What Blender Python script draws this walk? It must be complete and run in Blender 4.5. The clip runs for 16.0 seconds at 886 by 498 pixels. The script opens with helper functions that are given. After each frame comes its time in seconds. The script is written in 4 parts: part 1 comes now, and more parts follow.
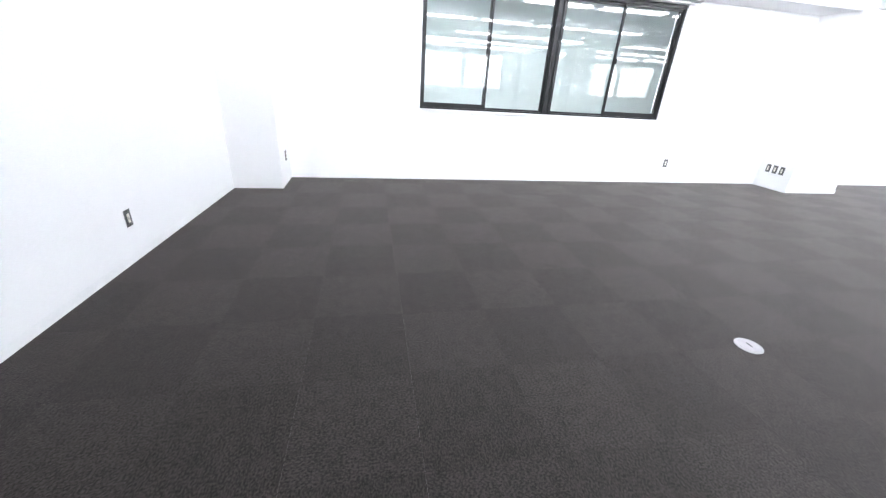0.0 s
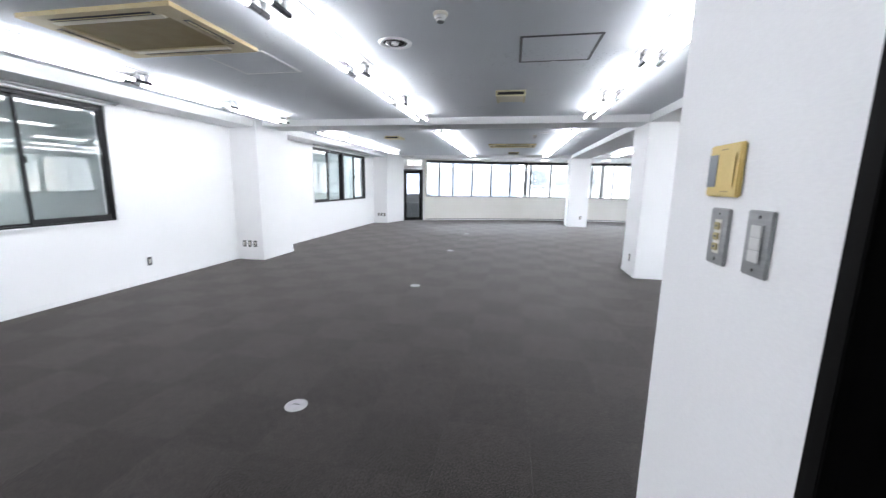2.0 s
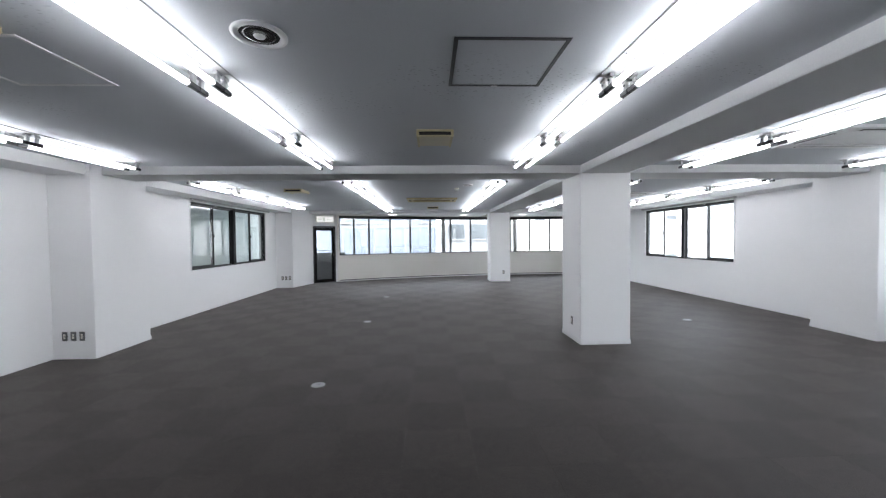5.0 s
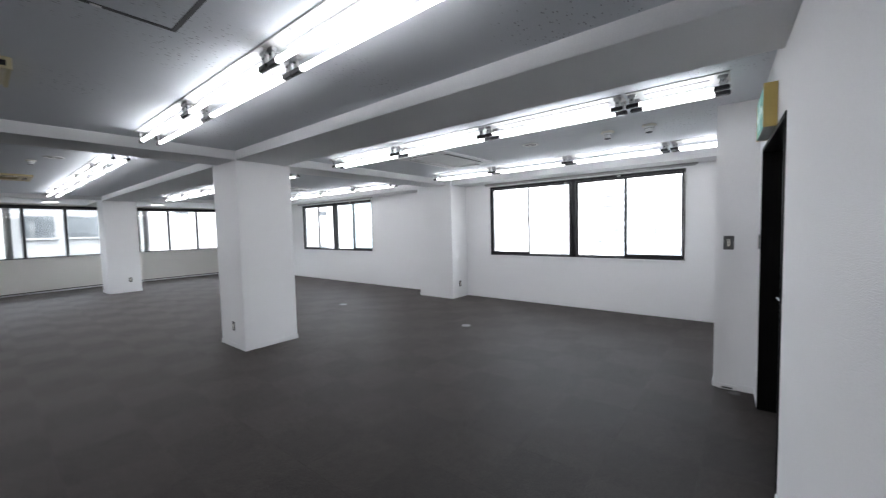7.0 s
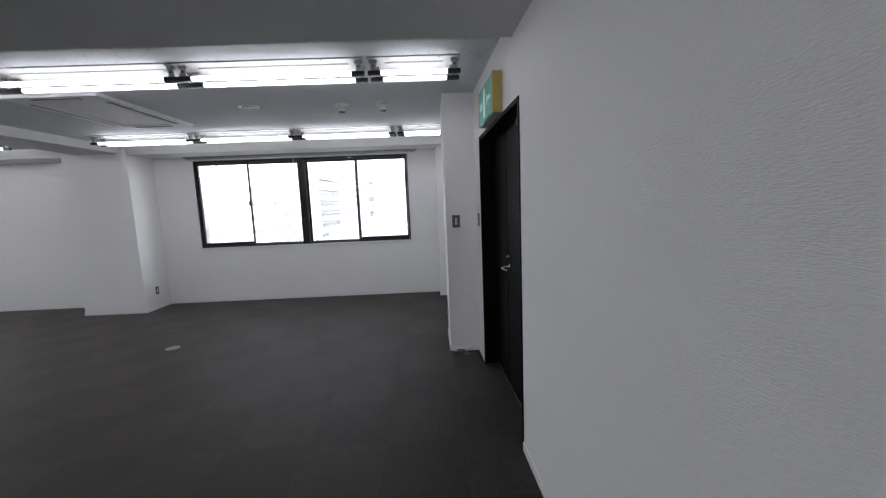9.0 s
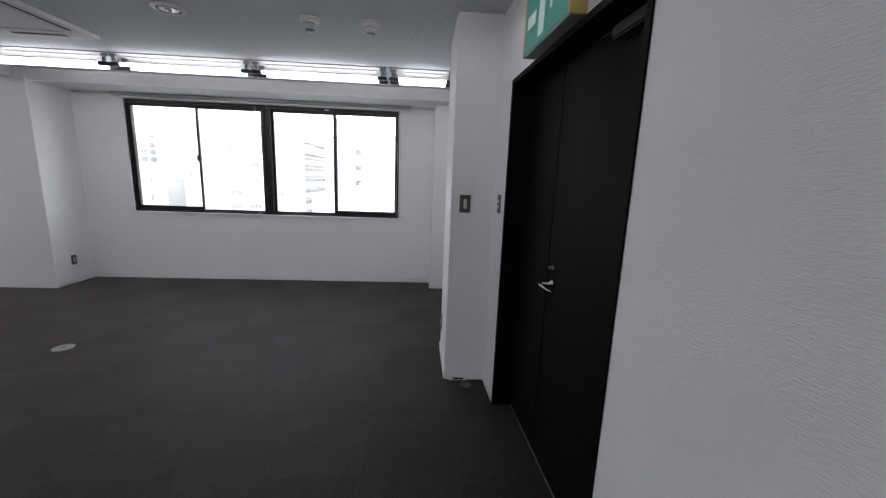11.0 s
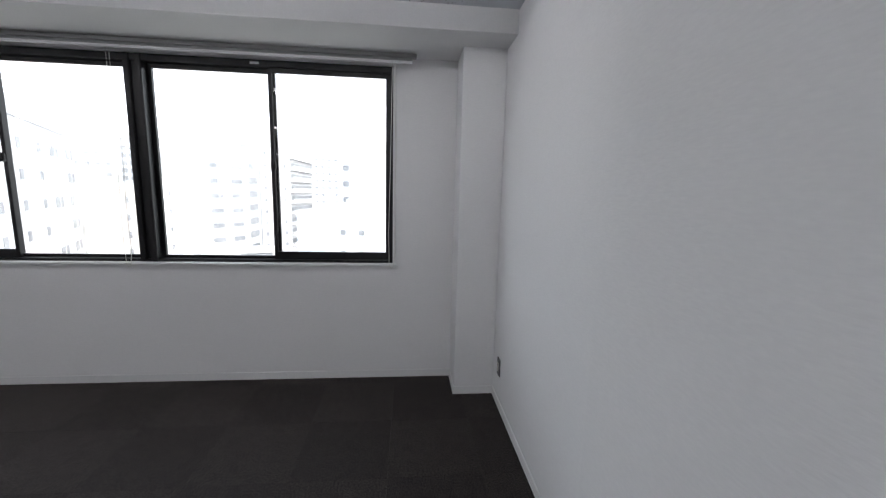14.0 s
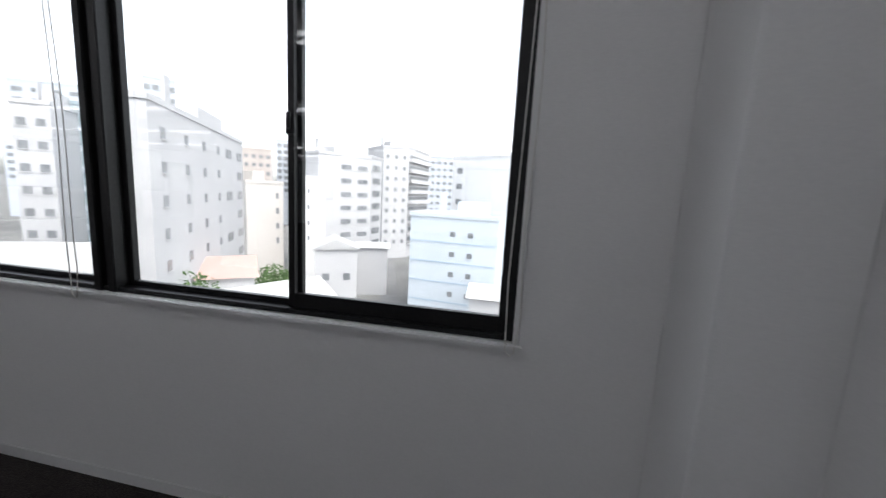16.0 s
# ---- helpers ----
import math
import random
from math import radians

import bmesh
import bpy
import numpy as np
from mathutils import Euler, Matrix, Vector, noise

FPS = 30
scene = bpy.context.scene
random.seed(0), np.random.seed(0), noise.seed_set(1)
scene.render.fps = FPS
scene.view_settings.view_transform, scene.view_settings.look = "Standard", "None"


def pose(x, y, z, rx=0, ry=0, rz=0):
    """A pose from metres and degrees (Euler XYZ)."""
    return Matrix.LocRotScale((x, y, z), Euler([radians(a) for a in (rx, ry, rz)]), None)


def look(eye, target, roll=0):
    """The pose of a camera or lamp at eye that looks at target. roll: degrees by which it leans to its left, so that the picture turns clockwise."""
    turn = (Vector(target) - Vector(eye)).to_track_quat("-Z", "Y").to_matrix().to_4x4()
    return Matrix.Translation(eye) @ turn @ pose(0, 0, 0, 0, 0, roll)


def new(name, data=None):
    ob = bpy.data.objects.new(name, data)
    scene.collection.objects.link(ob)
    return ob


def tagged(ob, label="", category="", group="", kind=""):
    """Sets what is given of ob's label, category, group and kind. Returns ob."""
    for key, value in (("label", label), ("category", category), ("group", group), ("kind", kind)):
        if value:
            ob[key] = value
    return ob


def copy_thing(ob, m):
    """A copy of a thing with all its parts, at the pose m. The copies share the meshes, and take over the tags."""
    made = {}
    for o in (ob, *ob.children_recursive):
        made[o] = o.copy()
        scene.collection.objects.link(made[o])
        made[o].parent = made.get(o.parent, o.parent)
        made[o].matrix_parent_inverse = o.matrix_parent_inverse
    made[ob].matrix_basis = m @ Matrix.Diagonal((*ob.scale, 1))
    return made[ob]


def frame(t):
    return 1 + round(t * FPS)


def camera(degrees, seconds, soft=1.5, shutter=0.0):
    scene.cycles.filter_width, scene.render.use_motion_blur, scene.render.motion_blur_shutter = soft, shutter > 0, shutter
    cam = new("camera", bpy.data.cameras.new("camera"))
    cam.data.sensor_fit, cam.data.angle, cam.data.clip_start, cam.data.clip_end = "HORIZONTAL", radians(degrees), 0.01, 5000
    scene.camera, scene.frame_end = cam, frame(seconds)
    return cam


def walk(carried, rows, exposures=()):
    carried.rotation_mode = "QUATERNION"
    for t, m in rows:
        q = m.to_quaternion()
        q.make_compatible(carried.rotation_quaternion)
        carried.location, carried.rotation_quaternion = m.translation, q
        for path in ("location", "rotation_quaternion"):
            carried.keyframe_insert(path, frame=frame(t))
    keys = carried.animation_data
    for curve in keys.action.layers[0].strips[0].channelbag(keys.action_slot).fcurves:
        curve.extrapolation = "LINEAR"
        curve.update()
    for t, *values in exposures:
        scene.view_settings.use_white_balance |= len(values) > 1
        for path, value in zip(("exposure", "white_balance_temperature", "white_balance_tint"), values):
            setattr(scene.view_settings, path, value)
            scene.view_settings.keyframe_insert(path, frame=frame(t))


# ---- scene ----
cam = camera(99.5, 16.0, soft=1.25, shutter=0.25)
PATH = [
    (0, (-0.202, -0.034, 1.297), (-1.982, 0.341, 0.467), 3.8),
    (0.2, (-0.263, -0.02, 1.302), (-2.047, 0.409, 0.504), 4.7),
    (0.5, (-0.334, 0.002, 1.318), (-2.055, 0.725, 0.599), 7.1),
    (1, (-0.373, -0.027, 1.349), (-1.706, 1.285, 0.64), 2.9),
    (1.5, (-0.305, -0.015, 1.442), (-1.182, 1.682, 0.850), 1.6),
    (2, (-0.241, 0.039, 1.446), (-0.592, 1.978, 1.107), 0.9),
    (2.5, (-0.231, 0.095, 1.466), (-0.386, 2.074, 1.226), -1.2),
    (3, (-0.22, 0.304, 1.483), (-0.345, 2.294, 1.337), -1.1),
    (5.5, (-0.413, 1.334, 1.524), (-0.163, 3.318, 1.475), -0.3),
    (6, (-0.429, 1.431, 1.524), (0.43, 3.234, 1.426), -1.9),
    (6.2, (-0.406, 1.447, 1.535), (0.666, 3.133, 1.446), -1.3),
    (6.5, (-0.359, 1.439, 1.527), (0.971, 2.93, 1.43), -0.7),
    (7, (-0.329, 1.448, 1.519), (1.226, 2.7, 1.406), -1.4),
    (7.5, (-0.227, 1.504, 1.481), (1.554, 2.403, 1.354), 0.0),
    (8, (-0.01, 1.585, 1.482), (1.908, 2.133, 1.347), -1.1),
    (8.5, (0.1, 1.677, 1.474), (2.089, 1.822, 1.322), 0.0),
    (9, (0.168, 1.788, 1.506), (2.153, 1.738, 1.264), -2.3),
    (11.5, (1.669, 1.899, 1.489), (3.628, 1.759, 1.11), 2.6),
    (12, (2.105, 1.944, 1.483), (4.061, 1.792, 1.097), 2.6),
    (12.5, (2.519, 1.978, 1.471), (4.464, 1.805, 1.038), 1.7),
    (13, (2.909, 1.994, 1.476), (4.872, 1.92, 1.098), 2.4),
    (13.5, (3.293, 2.03, 1.47), (5.258, 1.789, 1.183), 3.0),
    (14, (3.664, 2.047, 1.455), (5.634, 1.86, 1.165), 1.4),
    (14.5, (4.023, 2.062, 1.464), (5.989, 1.896, 1.135), 3.1),
    (14.8, (4.267, 2.127, 1.443), (6.228, 1.868, 1.144), 3.8),
    (15, (4.420, 2.135, 1.440), (6.372, 1.832, 1.124), 3.9),
    (15.5, (4.846, 2.122, 1.433), (6.816, 2.044, 1.099), 3.4),
    (16, (5.249, 2.175, 1.418), (7.190, 2.556, 1.125), 3.1),
]
EXPOSURE = [(0.0, 5.79, 6210, 10.0), (0.5, 5.79, 6210, 10.0), (1.0, 5.74, 6210, 10.0), (1.5, 5.34, 6210, 10.0),
            (2.0, 4.97, 6210, 10.0), (2.5, 4.71, 6210, 10.0), (3.0, 4.46, 6280, 10.0), (5.5, 4.06, 6280, 10.0),
            (7.0, 3.81, 6330, 10.6), (8.0, 3.51, 6380, 11.2), (9.0, 3.17, 6430, 11.9), (11.5, 3.07, 6480, 12.5),
            (12.5, 3.02, 6480, 12.5), (14.0, 2.94, 6480, 12.5), (15.0, 2.55, 6480, 12.5), (15.5, 2.35, 6480, 12.5),
            (16.0, 2.05, 6480, 12.5)]
walk(cam, [(t, look(eye, target, roll)) for t, eye, target, roll in PATH], EXPOSURE)

# ---- world and sun ----
world = bpy.data.worlds.new("world")
scene.world = world
world.use_nodes = True
wn = world.node_tree.nodes
sky = wn.new("ShaderNodeTexSky")
sky.sky_type = "NISHITA"
sky.sun_disc = False
sky.sun_elevation, sky.sun_rotation = radians(58), radians(221)
sky.air_density, sky.dust_density, sky.ozone_density = 1.0, 2.5, 0.5
cloud = wn.new("ShaderNodeHueSaturation")
cloud.inputs["Saturation"].default_value = 0.25
wn["Background"].inputs["Strength"].default_value = 0.15
world.node_tree.links.new(sky.outputs["Color"], cloud.inputs["Color"])
world.node_tree.links.new(cloud.outputs["Color"], wn["Background"].inputs["Color"])
sun = new("sun", bpy.data.lights.new("sun", "SUN"))
sun.data.energy, sun.data.angle, sun.data.color = 0.5, radians(15), (1.0, 0.97, 0.92)
sun.matrix_world = look((-40, -60, 90), (-40 + 0.35, -60 + 0.40, 90 - 0.848))
TUBE = 0.98


# ---- materials ----
def mat(name, colour, rough=0.6, metal=0.0, spec=0.5):
    m = bpy.data.materials.new(name)
    m.use_nodes = True
    b = m.node_tree.nodes["Principled BSDF"]
    b.inputs["Base Color"].default_value = (*colour, 1)
    b.inputs["Roughness"].default_value = rough
    b.inputs["Metallic"].default_value = metal
    b.inputs["Specular IOR Level"].default_value = spec
    return m


def textured(name, a, b, scale=6.0, fine=180.0, rough=0.7, bump=0.1, dist=0.002, metal=0.0, spec=0.4, stretch=(1, 1, 1), spread=(0.35, 0.65), per_object=0.0, patches=0.5):
    """Two-scale surface: large patches between colours a and b, fine grain in colour and relief."""
    m = mat(name, a, rough, metal, spec)
    n, l = m.node_tree.nodes, m.node_tree.links
    bsdf = n["Principled BSDF"]
    co = n.new("ShaderNodeTexCoord")
    geo = n.new("ShaderNodeNewGeometry")
    mp = n.new("ShaderNodeMapping")
    mp.inputs["Scale"].default_value = stretch
    l.new(geo.outputs["Position"], mp.inputs["Vector"])
    big = n.new("ShaderNodeTexNoise")
    big.inputs["Scale"].default_value, big.inputs["Detail"].default_value = scale, 4
    small = n.new("ShaderNodeTexNoise")
    small.inputs["Scale"].default_value, small.inputs["Detail"].default_value = fine, 3
    l.new(mp.outputs[0], big.inputs["Vector"])
    l.new(mp.outputs[0], small.inputs["Vector"])
    grain = n.new("ShaderNodeMath")
    grain.operation, grain.inputs[1].default_value = "MULTIPLY", 1 - patches
    half = n.new("ShaderNodeMath")
    half.operation, half.inputs[1].default_value = "MULTIPLY_ADD", patches
    l.new(small.outputs["Fac"], grain.inputs[0])
    l.new(big.outputs["Fac"], half.inputs[0])
    l.new(grain.outputs[0], half.inputs[2])
    ramp = n.new("ShaderNodeValToRGB")
    ramp.color_ramp.elements[0].position, ramp.color_ramp.elements[1].position = spread
    ramp.color_ramp.elements[0].color, ramp.color_ramp.elements[1].color = (*a, 1), (*b, 1)
    l.new(half.outputs[0], ramp.inputs["Fac"])
    last = ramp.outputs["Color"]
    if per_object:
        info = n.new("ShaderNodeObjectInfo")
        rng = n.new("ShaderNodeMapRange")
        rng.inputs["To Min"].default_value, rng.inputs["To Max"].default_value = 1 - per_object, 1 + per_object
        l.new(info.outputs["Random"], rng.inputs["Value"])
        mul = n.new("ShaderNodeVectorMath")
        mul.operation = "SCALE"
        l.new(last, mul.inputs[0])
        l.new(rng.outputs[0], mul.inputs["Scale"])
        last = mul.outputs[0]
    l.new(last, bsdf.inputs["Base Color"])
    bp = n.new("ShaderNodeBump")
    bp.inputs["Strength"].default_value, bp.inputs["Distance"].default_value = bump, dist
    l.new(small.outputs["Fac"], bp.inputs["Height"])
    l.new(bp.outputs[0], bsdf.inputs["Normal"])
    return m


def glass_mat(name, tint=(0.95, 0.965, 0.96), gloss=0.055):
    m = bpy.data.materials.new(name)
    m.use_nodes = True
    n, l = m.node_tree.nodes, m.node_tree.links
    n.remove(n["Principled BSDF"])
    tr, gl, mix, lw = n.new("ShaderNodeBsdfTransparent"), n.new("ShaderNodeBsdfGlossy"), n.new("ShaderNodeMixShader"), n.new("ShaderNodeLayerWeight")
    tr.inputs["Color"].default_value = (*tint, 1)
    gl.inputs["Roughness"].default_value = 0.01
    lw.inputs["Blend"].default_value = 0.5
    power, scaled, base_gloss = n.new("ShaderNodeMath"), n.new("ShaderNodeMath"), n.new("ShaderNodeMath")
    power.operation, power.inputs[1].default_value = "POWER", 5.0
    scaled.operation, scaled.inputs[1].default_value = "MULTIPLY", 0.9
    base_gloss.operation, base_gloss.inputs[1].default_value = "ADD", gloss
    l.new(lw.outputs["Facing"], power.inputs[0])
    l.new(power.outputs[0], scaled.inputs[0])
    l.new(scaled.outputs[0], base_gloss.inputs[0])
    l.new(base_gloss.outputs[0], mix.inputs["Fac"])
    l.new(tr.outputs[0], mix.inputs[1])
    l.new(gl.outputs[0], mix.inputs[2])
    l.new(mix.outputs[0], n["Material Output"].inputs["Surface"])
    return m


def glow_mat(name, colour, strength):
    m = mat(name, (0.9, 0.9, 0.9), 0.4)
    b = m.node_tree.nodes["Principled BSDF"]
    b.inputs["Emission Color"].default_value = (*colour, 1)
    b.inputs["Emission Strength"].default_value = strength
    return m


def carpet_mat(name, a, b, lay, nap_sheen):
    """Cut pile whose nap runs along the diagonal lay (1 or -1) of its tile."""
    m = textured(name, a, b, 20.0, 140.0, 0.58, 0.6, 0.005, 0, 0.15, (1, 0.7, 1) if lay > 0 else (0.7, 1, 1), (0.40, 0.60), 0.03, 0.19)
    n, l = m.node_tree.nodes, m.node_tree.links
    bsdf = n["Principled BSDF"]
    bsdf.inputs["Sheen Weight"].default_value, bsdf.inputs["Sheen Roughness"].default_value = nap_sheen, 0.4
    bsdf.inputs["Sheen Tint"].default_value = (1.0, 0.90, 0.86, 1)
    bsdf.inputs["Anisotropic"].default_value = 0.25
    nap = n.new("ShaderNodeCombineXYZ")
    nap.inputs["X"].default_value, nap.inputs["Y"].default_value = 0.707, 0.707 * lay
    l.new(nap.outputs[0], bsdf.inputs["Tangent"])
    return m


WALL = textured("vinyl_wallpaper", (0.81, 0.81, 0.815), (0.86, 0.86, 0.86), 1.2, 200.0, 0.72, 0.2, 0.002, 0, 0.3, (0.3, 0.3, 1.05))
EMBOSS = textured("embossed_vinyl_wallpaper", (0.81, 0.81, 0.815), (0.86, 0.86, 0.86), 1.2, 320.0, 0.65, 0.65, 0.0026, 0, 0.35, (0.24, 0.24, 1.0))
CREAM = textured("cream_wallpaper", (0.78, 0.76, 0.71), (0.82, 0.80, 0.76), 1.5, 240.0, 0.75, 0.3, 0.0015, 0, 0.3)
PAINT = textured("white_painted_trim", (0.78, 0.79, 0.79), (0.84, 0.84, 0.84), 3.0, 60.0, 0.45, 0.04, 0.001)
BEAM = textured("painted_beam", (0.74, 0.745, 0.75), (0.80, 0.80, 0.80), 1.5, 120.0, 0.8, 0.15, 0.002, 0, 0.25)
CARPET_A = carpet_mat("carpet_pile_along", (0.0070, 0.0054, 0.0048), (0.0395, 0.0322, 0.0294), 1, 0.195)
CARPET_B = carpet_mat("carpet_pile_across", (0.0062, 0.0048, 0.0042), (0.0345, 0.0281, 0.0256), -1, 0.155)
SLAB = mat("dark_underlay", (0.02, 0.02, 0.02), 0.9)
ALU = textured("bronze_aluminium", (0.012, 0.012, 0.013), (0.022, 0.022, 0.023), 4.0, 90.0, 0.38, 0.03, 0.001, 0.3)
BLACKDOOR = textured("black_wood_grain_sheet", (0.004, 0.0038, 0.0038), (0.008, 0.0075, 0.0073), 5.0, 70.0, 0.6, 0.12, 0.001, 0, 0.05, (1, 1, 0.08))
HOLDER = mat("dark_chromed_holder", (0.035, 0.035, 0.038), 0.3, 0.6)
ENAMEL = textured("aged_white_enamel", (0.60, 0.61, 0.60), (0.67, 0.67, 0.66), 4.0, 70.0, 0.5, 0.04, 0.001)
# White enamel dimmed in its colour to hold back the tubes' glare.
BATTEN = textured("dimmed_white_enamel", (0.46, 0.465, 0.465), (0.53, 0.53, 0.525), 4.0, 70.0, 0.55, 0.04, 0.001)
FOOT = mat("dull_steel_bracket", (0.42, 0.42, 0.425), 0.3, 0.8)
CHROME = mat("polished_steel", (0.27, 0.275, 0.28), 0.2, 1.0)
STEELPLATE = textured("brushed_steel_plate", (0.30, 0.30, 0.30), (0.40, 0.40, 0.40), 8.0, 300.0, 0.38, 0.05, 0.0005, 0.9, 0.5, (1, 1, 12))
IVORY = textured("ivory_plastic", (0.72, 0.69, 0.60), (0.78, 0.75, 0.67), 12.0, 90.0, 0.4, 0.03, 0.0005)
YELLOWED = textured("yellowed_plastic", (0.62, 0.455, 0.135), (0.69, 0.52, 0.18), 12.0, 150.0, 0.42, 0.05, 0.0005)
CREAMPLASTIC = textured("aged_cream_plastic", (0.66, 0.60, 0.45), (0.74, 0.68, 0.53), 5.0, 120.0, 0.5, 0.05, 0.0008)
BEIGE = textured("aged_beige_plastic", (0.48, 0.385, 0.20), (0.57, 0.475, 0.28), 5.0, 120.0, 0.5, 0.05, 0.0008)
TAN = textured("brown_filter_grille", (0.25, 0.185, 0.065), (0.33, 0.25, 0.10), 6.0, 400.0, 0.7, 0.4, 0.002)
WHITEPLASTIC = textured("white_plastic", (0.76, 0.77, 0.77), (0.82, 0.82, 0.82), 6.0, 100.0, 0.45, 0.04, 0.0008)
DARK = mat("dark_slot", (0.012, 0.012, 0.012), 0.7)
GREYPLASTIC = mat("grey_smoked_plastic", (0.16, 0.17, 0.18), 0.25)
BLADE = textured("blind_slat_enamel", (0.30, 0.31, 0.31), (0.38, 0.39, 0.39), 3.0, 60.0, 0.45, 0.02, 0.0005)
CORD = mat("cord_white", (0.7, 0.69, 0.66), 0.8)
GLASS = glass_mat("window_glass")
TUBEGLOW = glow_mat("fluorescent_tube_glow", (0.965, 0.965, 1.0), TUBE)
PANELGLOW = glow_mat("small_panel_glow", (1.0, 0.98, 0.94), 0.3)
SIGNGREEN = glow_mat("exit_sign_green", (0.08, 0.42, 0.34), 0.012)
SIGNGREEN.node_tree.nodes["Principled BSDF"].inputs["Base Color"].default_value = (0.05, 0.25, 0.20, 1)
SIGNWHITE = glow_mat("exit_sign_white", (0.85, 0.95, 0.88), 0.02)
SIGNWHITE.node_tree.nodes["Principled BSDF"].inputs["Base Color"].default_value = (0.45, 0.62, 0.58, 1)
SIGNPALE = glow_mat("exit_sign_pale", (1.0, 0.98, 0.88), 0.045)
SIGNMIST = mat("exit_sign_faint_green", (0.70, 0.76, 0.70), 0.5)
GUM = textured("grey_adhesive", (0.09, 0.09, 0.09), (0.16, 0.16, 0.155), 2.0, 30.0, 0.9, 0.2, 0.004)
DIMRENDER = textured("weathered_dark_render", (0.055, 0.058, 0.06), (0.085, 0.088, 0.09), 1.5, 30.0, 0.9, 0.2, 0.004)
NEIGH = textured("grey_green_render", (0.56, 0.61, 0.60), (0.62, 0.67, 0.66), 0.6, 12.0, 0.9, 0.1, 0.004)


def ceiling_mat():
    """Mineral-fibre board with small dark pits."""
    m = textured("pitted_ceiling_board", (0.615, 0.64, 0.672), (0.665, 0.69, 0.718), 0.9, 140.0, 0.85, 0.2, 0.002, 0, 0.2)
    n, l = m.node_tree.nodes, m.node_tree.links
    bsdf = n["Principled BSDF"]
    src = bsdf.inputs["Base Color"].links[0].from_socket
    geo = n.new("ShaderNodeNewGeometry")
    mp = n.new("ShaderNodeMapping")
    mp.inputs["Scale"].default_value = (21, 46, 21)
    vor = n.new("ShaderNodeTexVoronoi")
    vor.inputs["Scale"].default_value = 1.0
    patch = n.new("ShaderNodeTexNoise")
    patch.inputs["Scale"].default_value = 1.3
    l.new(geo.outputs["Position"], mp.inputs["Vector"])
    l.new(mp.outputs[0], vor.inputs["Vector"])
    l.new(geo.outputs["Position"], patch.inputs["Vector"])
    r1 = n.new("ShaderNodeMapRange")
    r1.inputs["From Min"].default_value, r1.inputs["From Max"].default_value = 0.13, 0.24
    r1.inputs["To Min"].default_value, r1.inputs["To Max"].default_value = 1, 0
    l.new(vor.outputs["Distance"], r1.inputs["Value"])
    r2 = n.new("ShaderNodeMapRange")
    r2.inputs["From Min"].default_value, r2.inputs["From Max"].default_value = 0.52, 0.66
    l.new(patch.outputs["Fac"], r2.inputs["Value"])
    mul = n.new("ShaderNodeMath")
    mul.operation = "MULTIPLY"
    l.new(r1.outputs[0], mul.inputs[0])
    l.new(r2.outputs[0], mul.inputs[1])
    mix = n.new("ShaderNodeMixRGB")
    mix.inputs["Color2"].default_value = (0.34, 0.355, 0.375, 1)
    l.new(mul.outputs[0], mix.inputs["Fac"])
    l.new(src, mix.inputs["Color1"])
    l.new(mix.outputs[0], bsdf.inputs["Base Color"])
    return m


CEIL = ceiling_mat()
HATCHEDGE = mat("dark_hatch_edge", (0.085, 0.085, 0.09), 0.45, 0.4)


# ---- mesh helpers ----
def bx(bm, x0, x1, y0, y1, z0, z1):
    v = [bm.verts.new(p) for p in ((x0, y0, z0), (x1, y0, z0), (x1, y1, z0), (x0, y1, z0), (x0, y0, z1), (x1, y0, z1), (x1, y1, z1), (x0, y1, z1))]
    for f in ((3, 2, 1, 0), (4, 5, 6, 7), (0, 1, 5, 4), (1, 2, 6, 5), (2, 3, 7, 6), (3, 0, 4, 7)):
        bm.faces.new([v[i] for i in f])
    return bm


def boxes(*dims, bevel=0.0):
    bm = bmesh.new()
    for d in dims:
        bx(bm, *d)
    if bevel:
        bmesh.ops.bevel(bm, geom=bm.edges[:], offset=bevel, segments=2, affect="EDGES", clamp_overlap=True)
    return bm


def prism(bm, plan, z0, z1):
    """An upright prism over a plan given counter-clockwise."""
    lo, hi = [bm.verts.new((x, y, z0)) for x, y in plan], [bm.verts.new((x, y, z1)) for x, y in plan]
    bm.faces.new(lo[::-1])
    bm.faces.new(hi)
    for i in range(len(plan)):
        j = (i + 1) % len(plan)
        bm.faces.new((lo[i], lo[j], hi[j], hi[i]))
    return bm


def lathe(profile, seg=24, axis="z", at=(0, 0, 0), caps=True):
    """A turned body from (radius, height) pairs, closed at both ends unless it is a ring."""
    bm = bmesh.new()
    rings = []
    for r, h in profile:
        rings.append([bm.verts.new((r * math.cos(6.28318531 * i / seg), r * math.sin(6.28318531 * i / seg), h)) for i in range(seg)])
    for a, b in zip(rings, rings[1:]):
        for i in range(seg):
            j = (i + 1) % seg
            bm.faces.new((a[i], a[j], b[j], b[i]))
    if caps:
        bm.faces.new(rings[0][::-1])
        bm.faces.new(rings[-1])
    if axis == "y":
        bmesh.ops.rotate(bm, verts=bm.verts, matrix=Matrix.Rotation(radians(90), 3, "X"))
    if axis == "x":
        bmesh.ops.rotate(bm, verts=bm.verts, matrix=Matrix.Rotation(radians(90), 3, "Y"))
    bmesh.ops.translate(bm, verts=bm.verts, vec=at)
    return bm


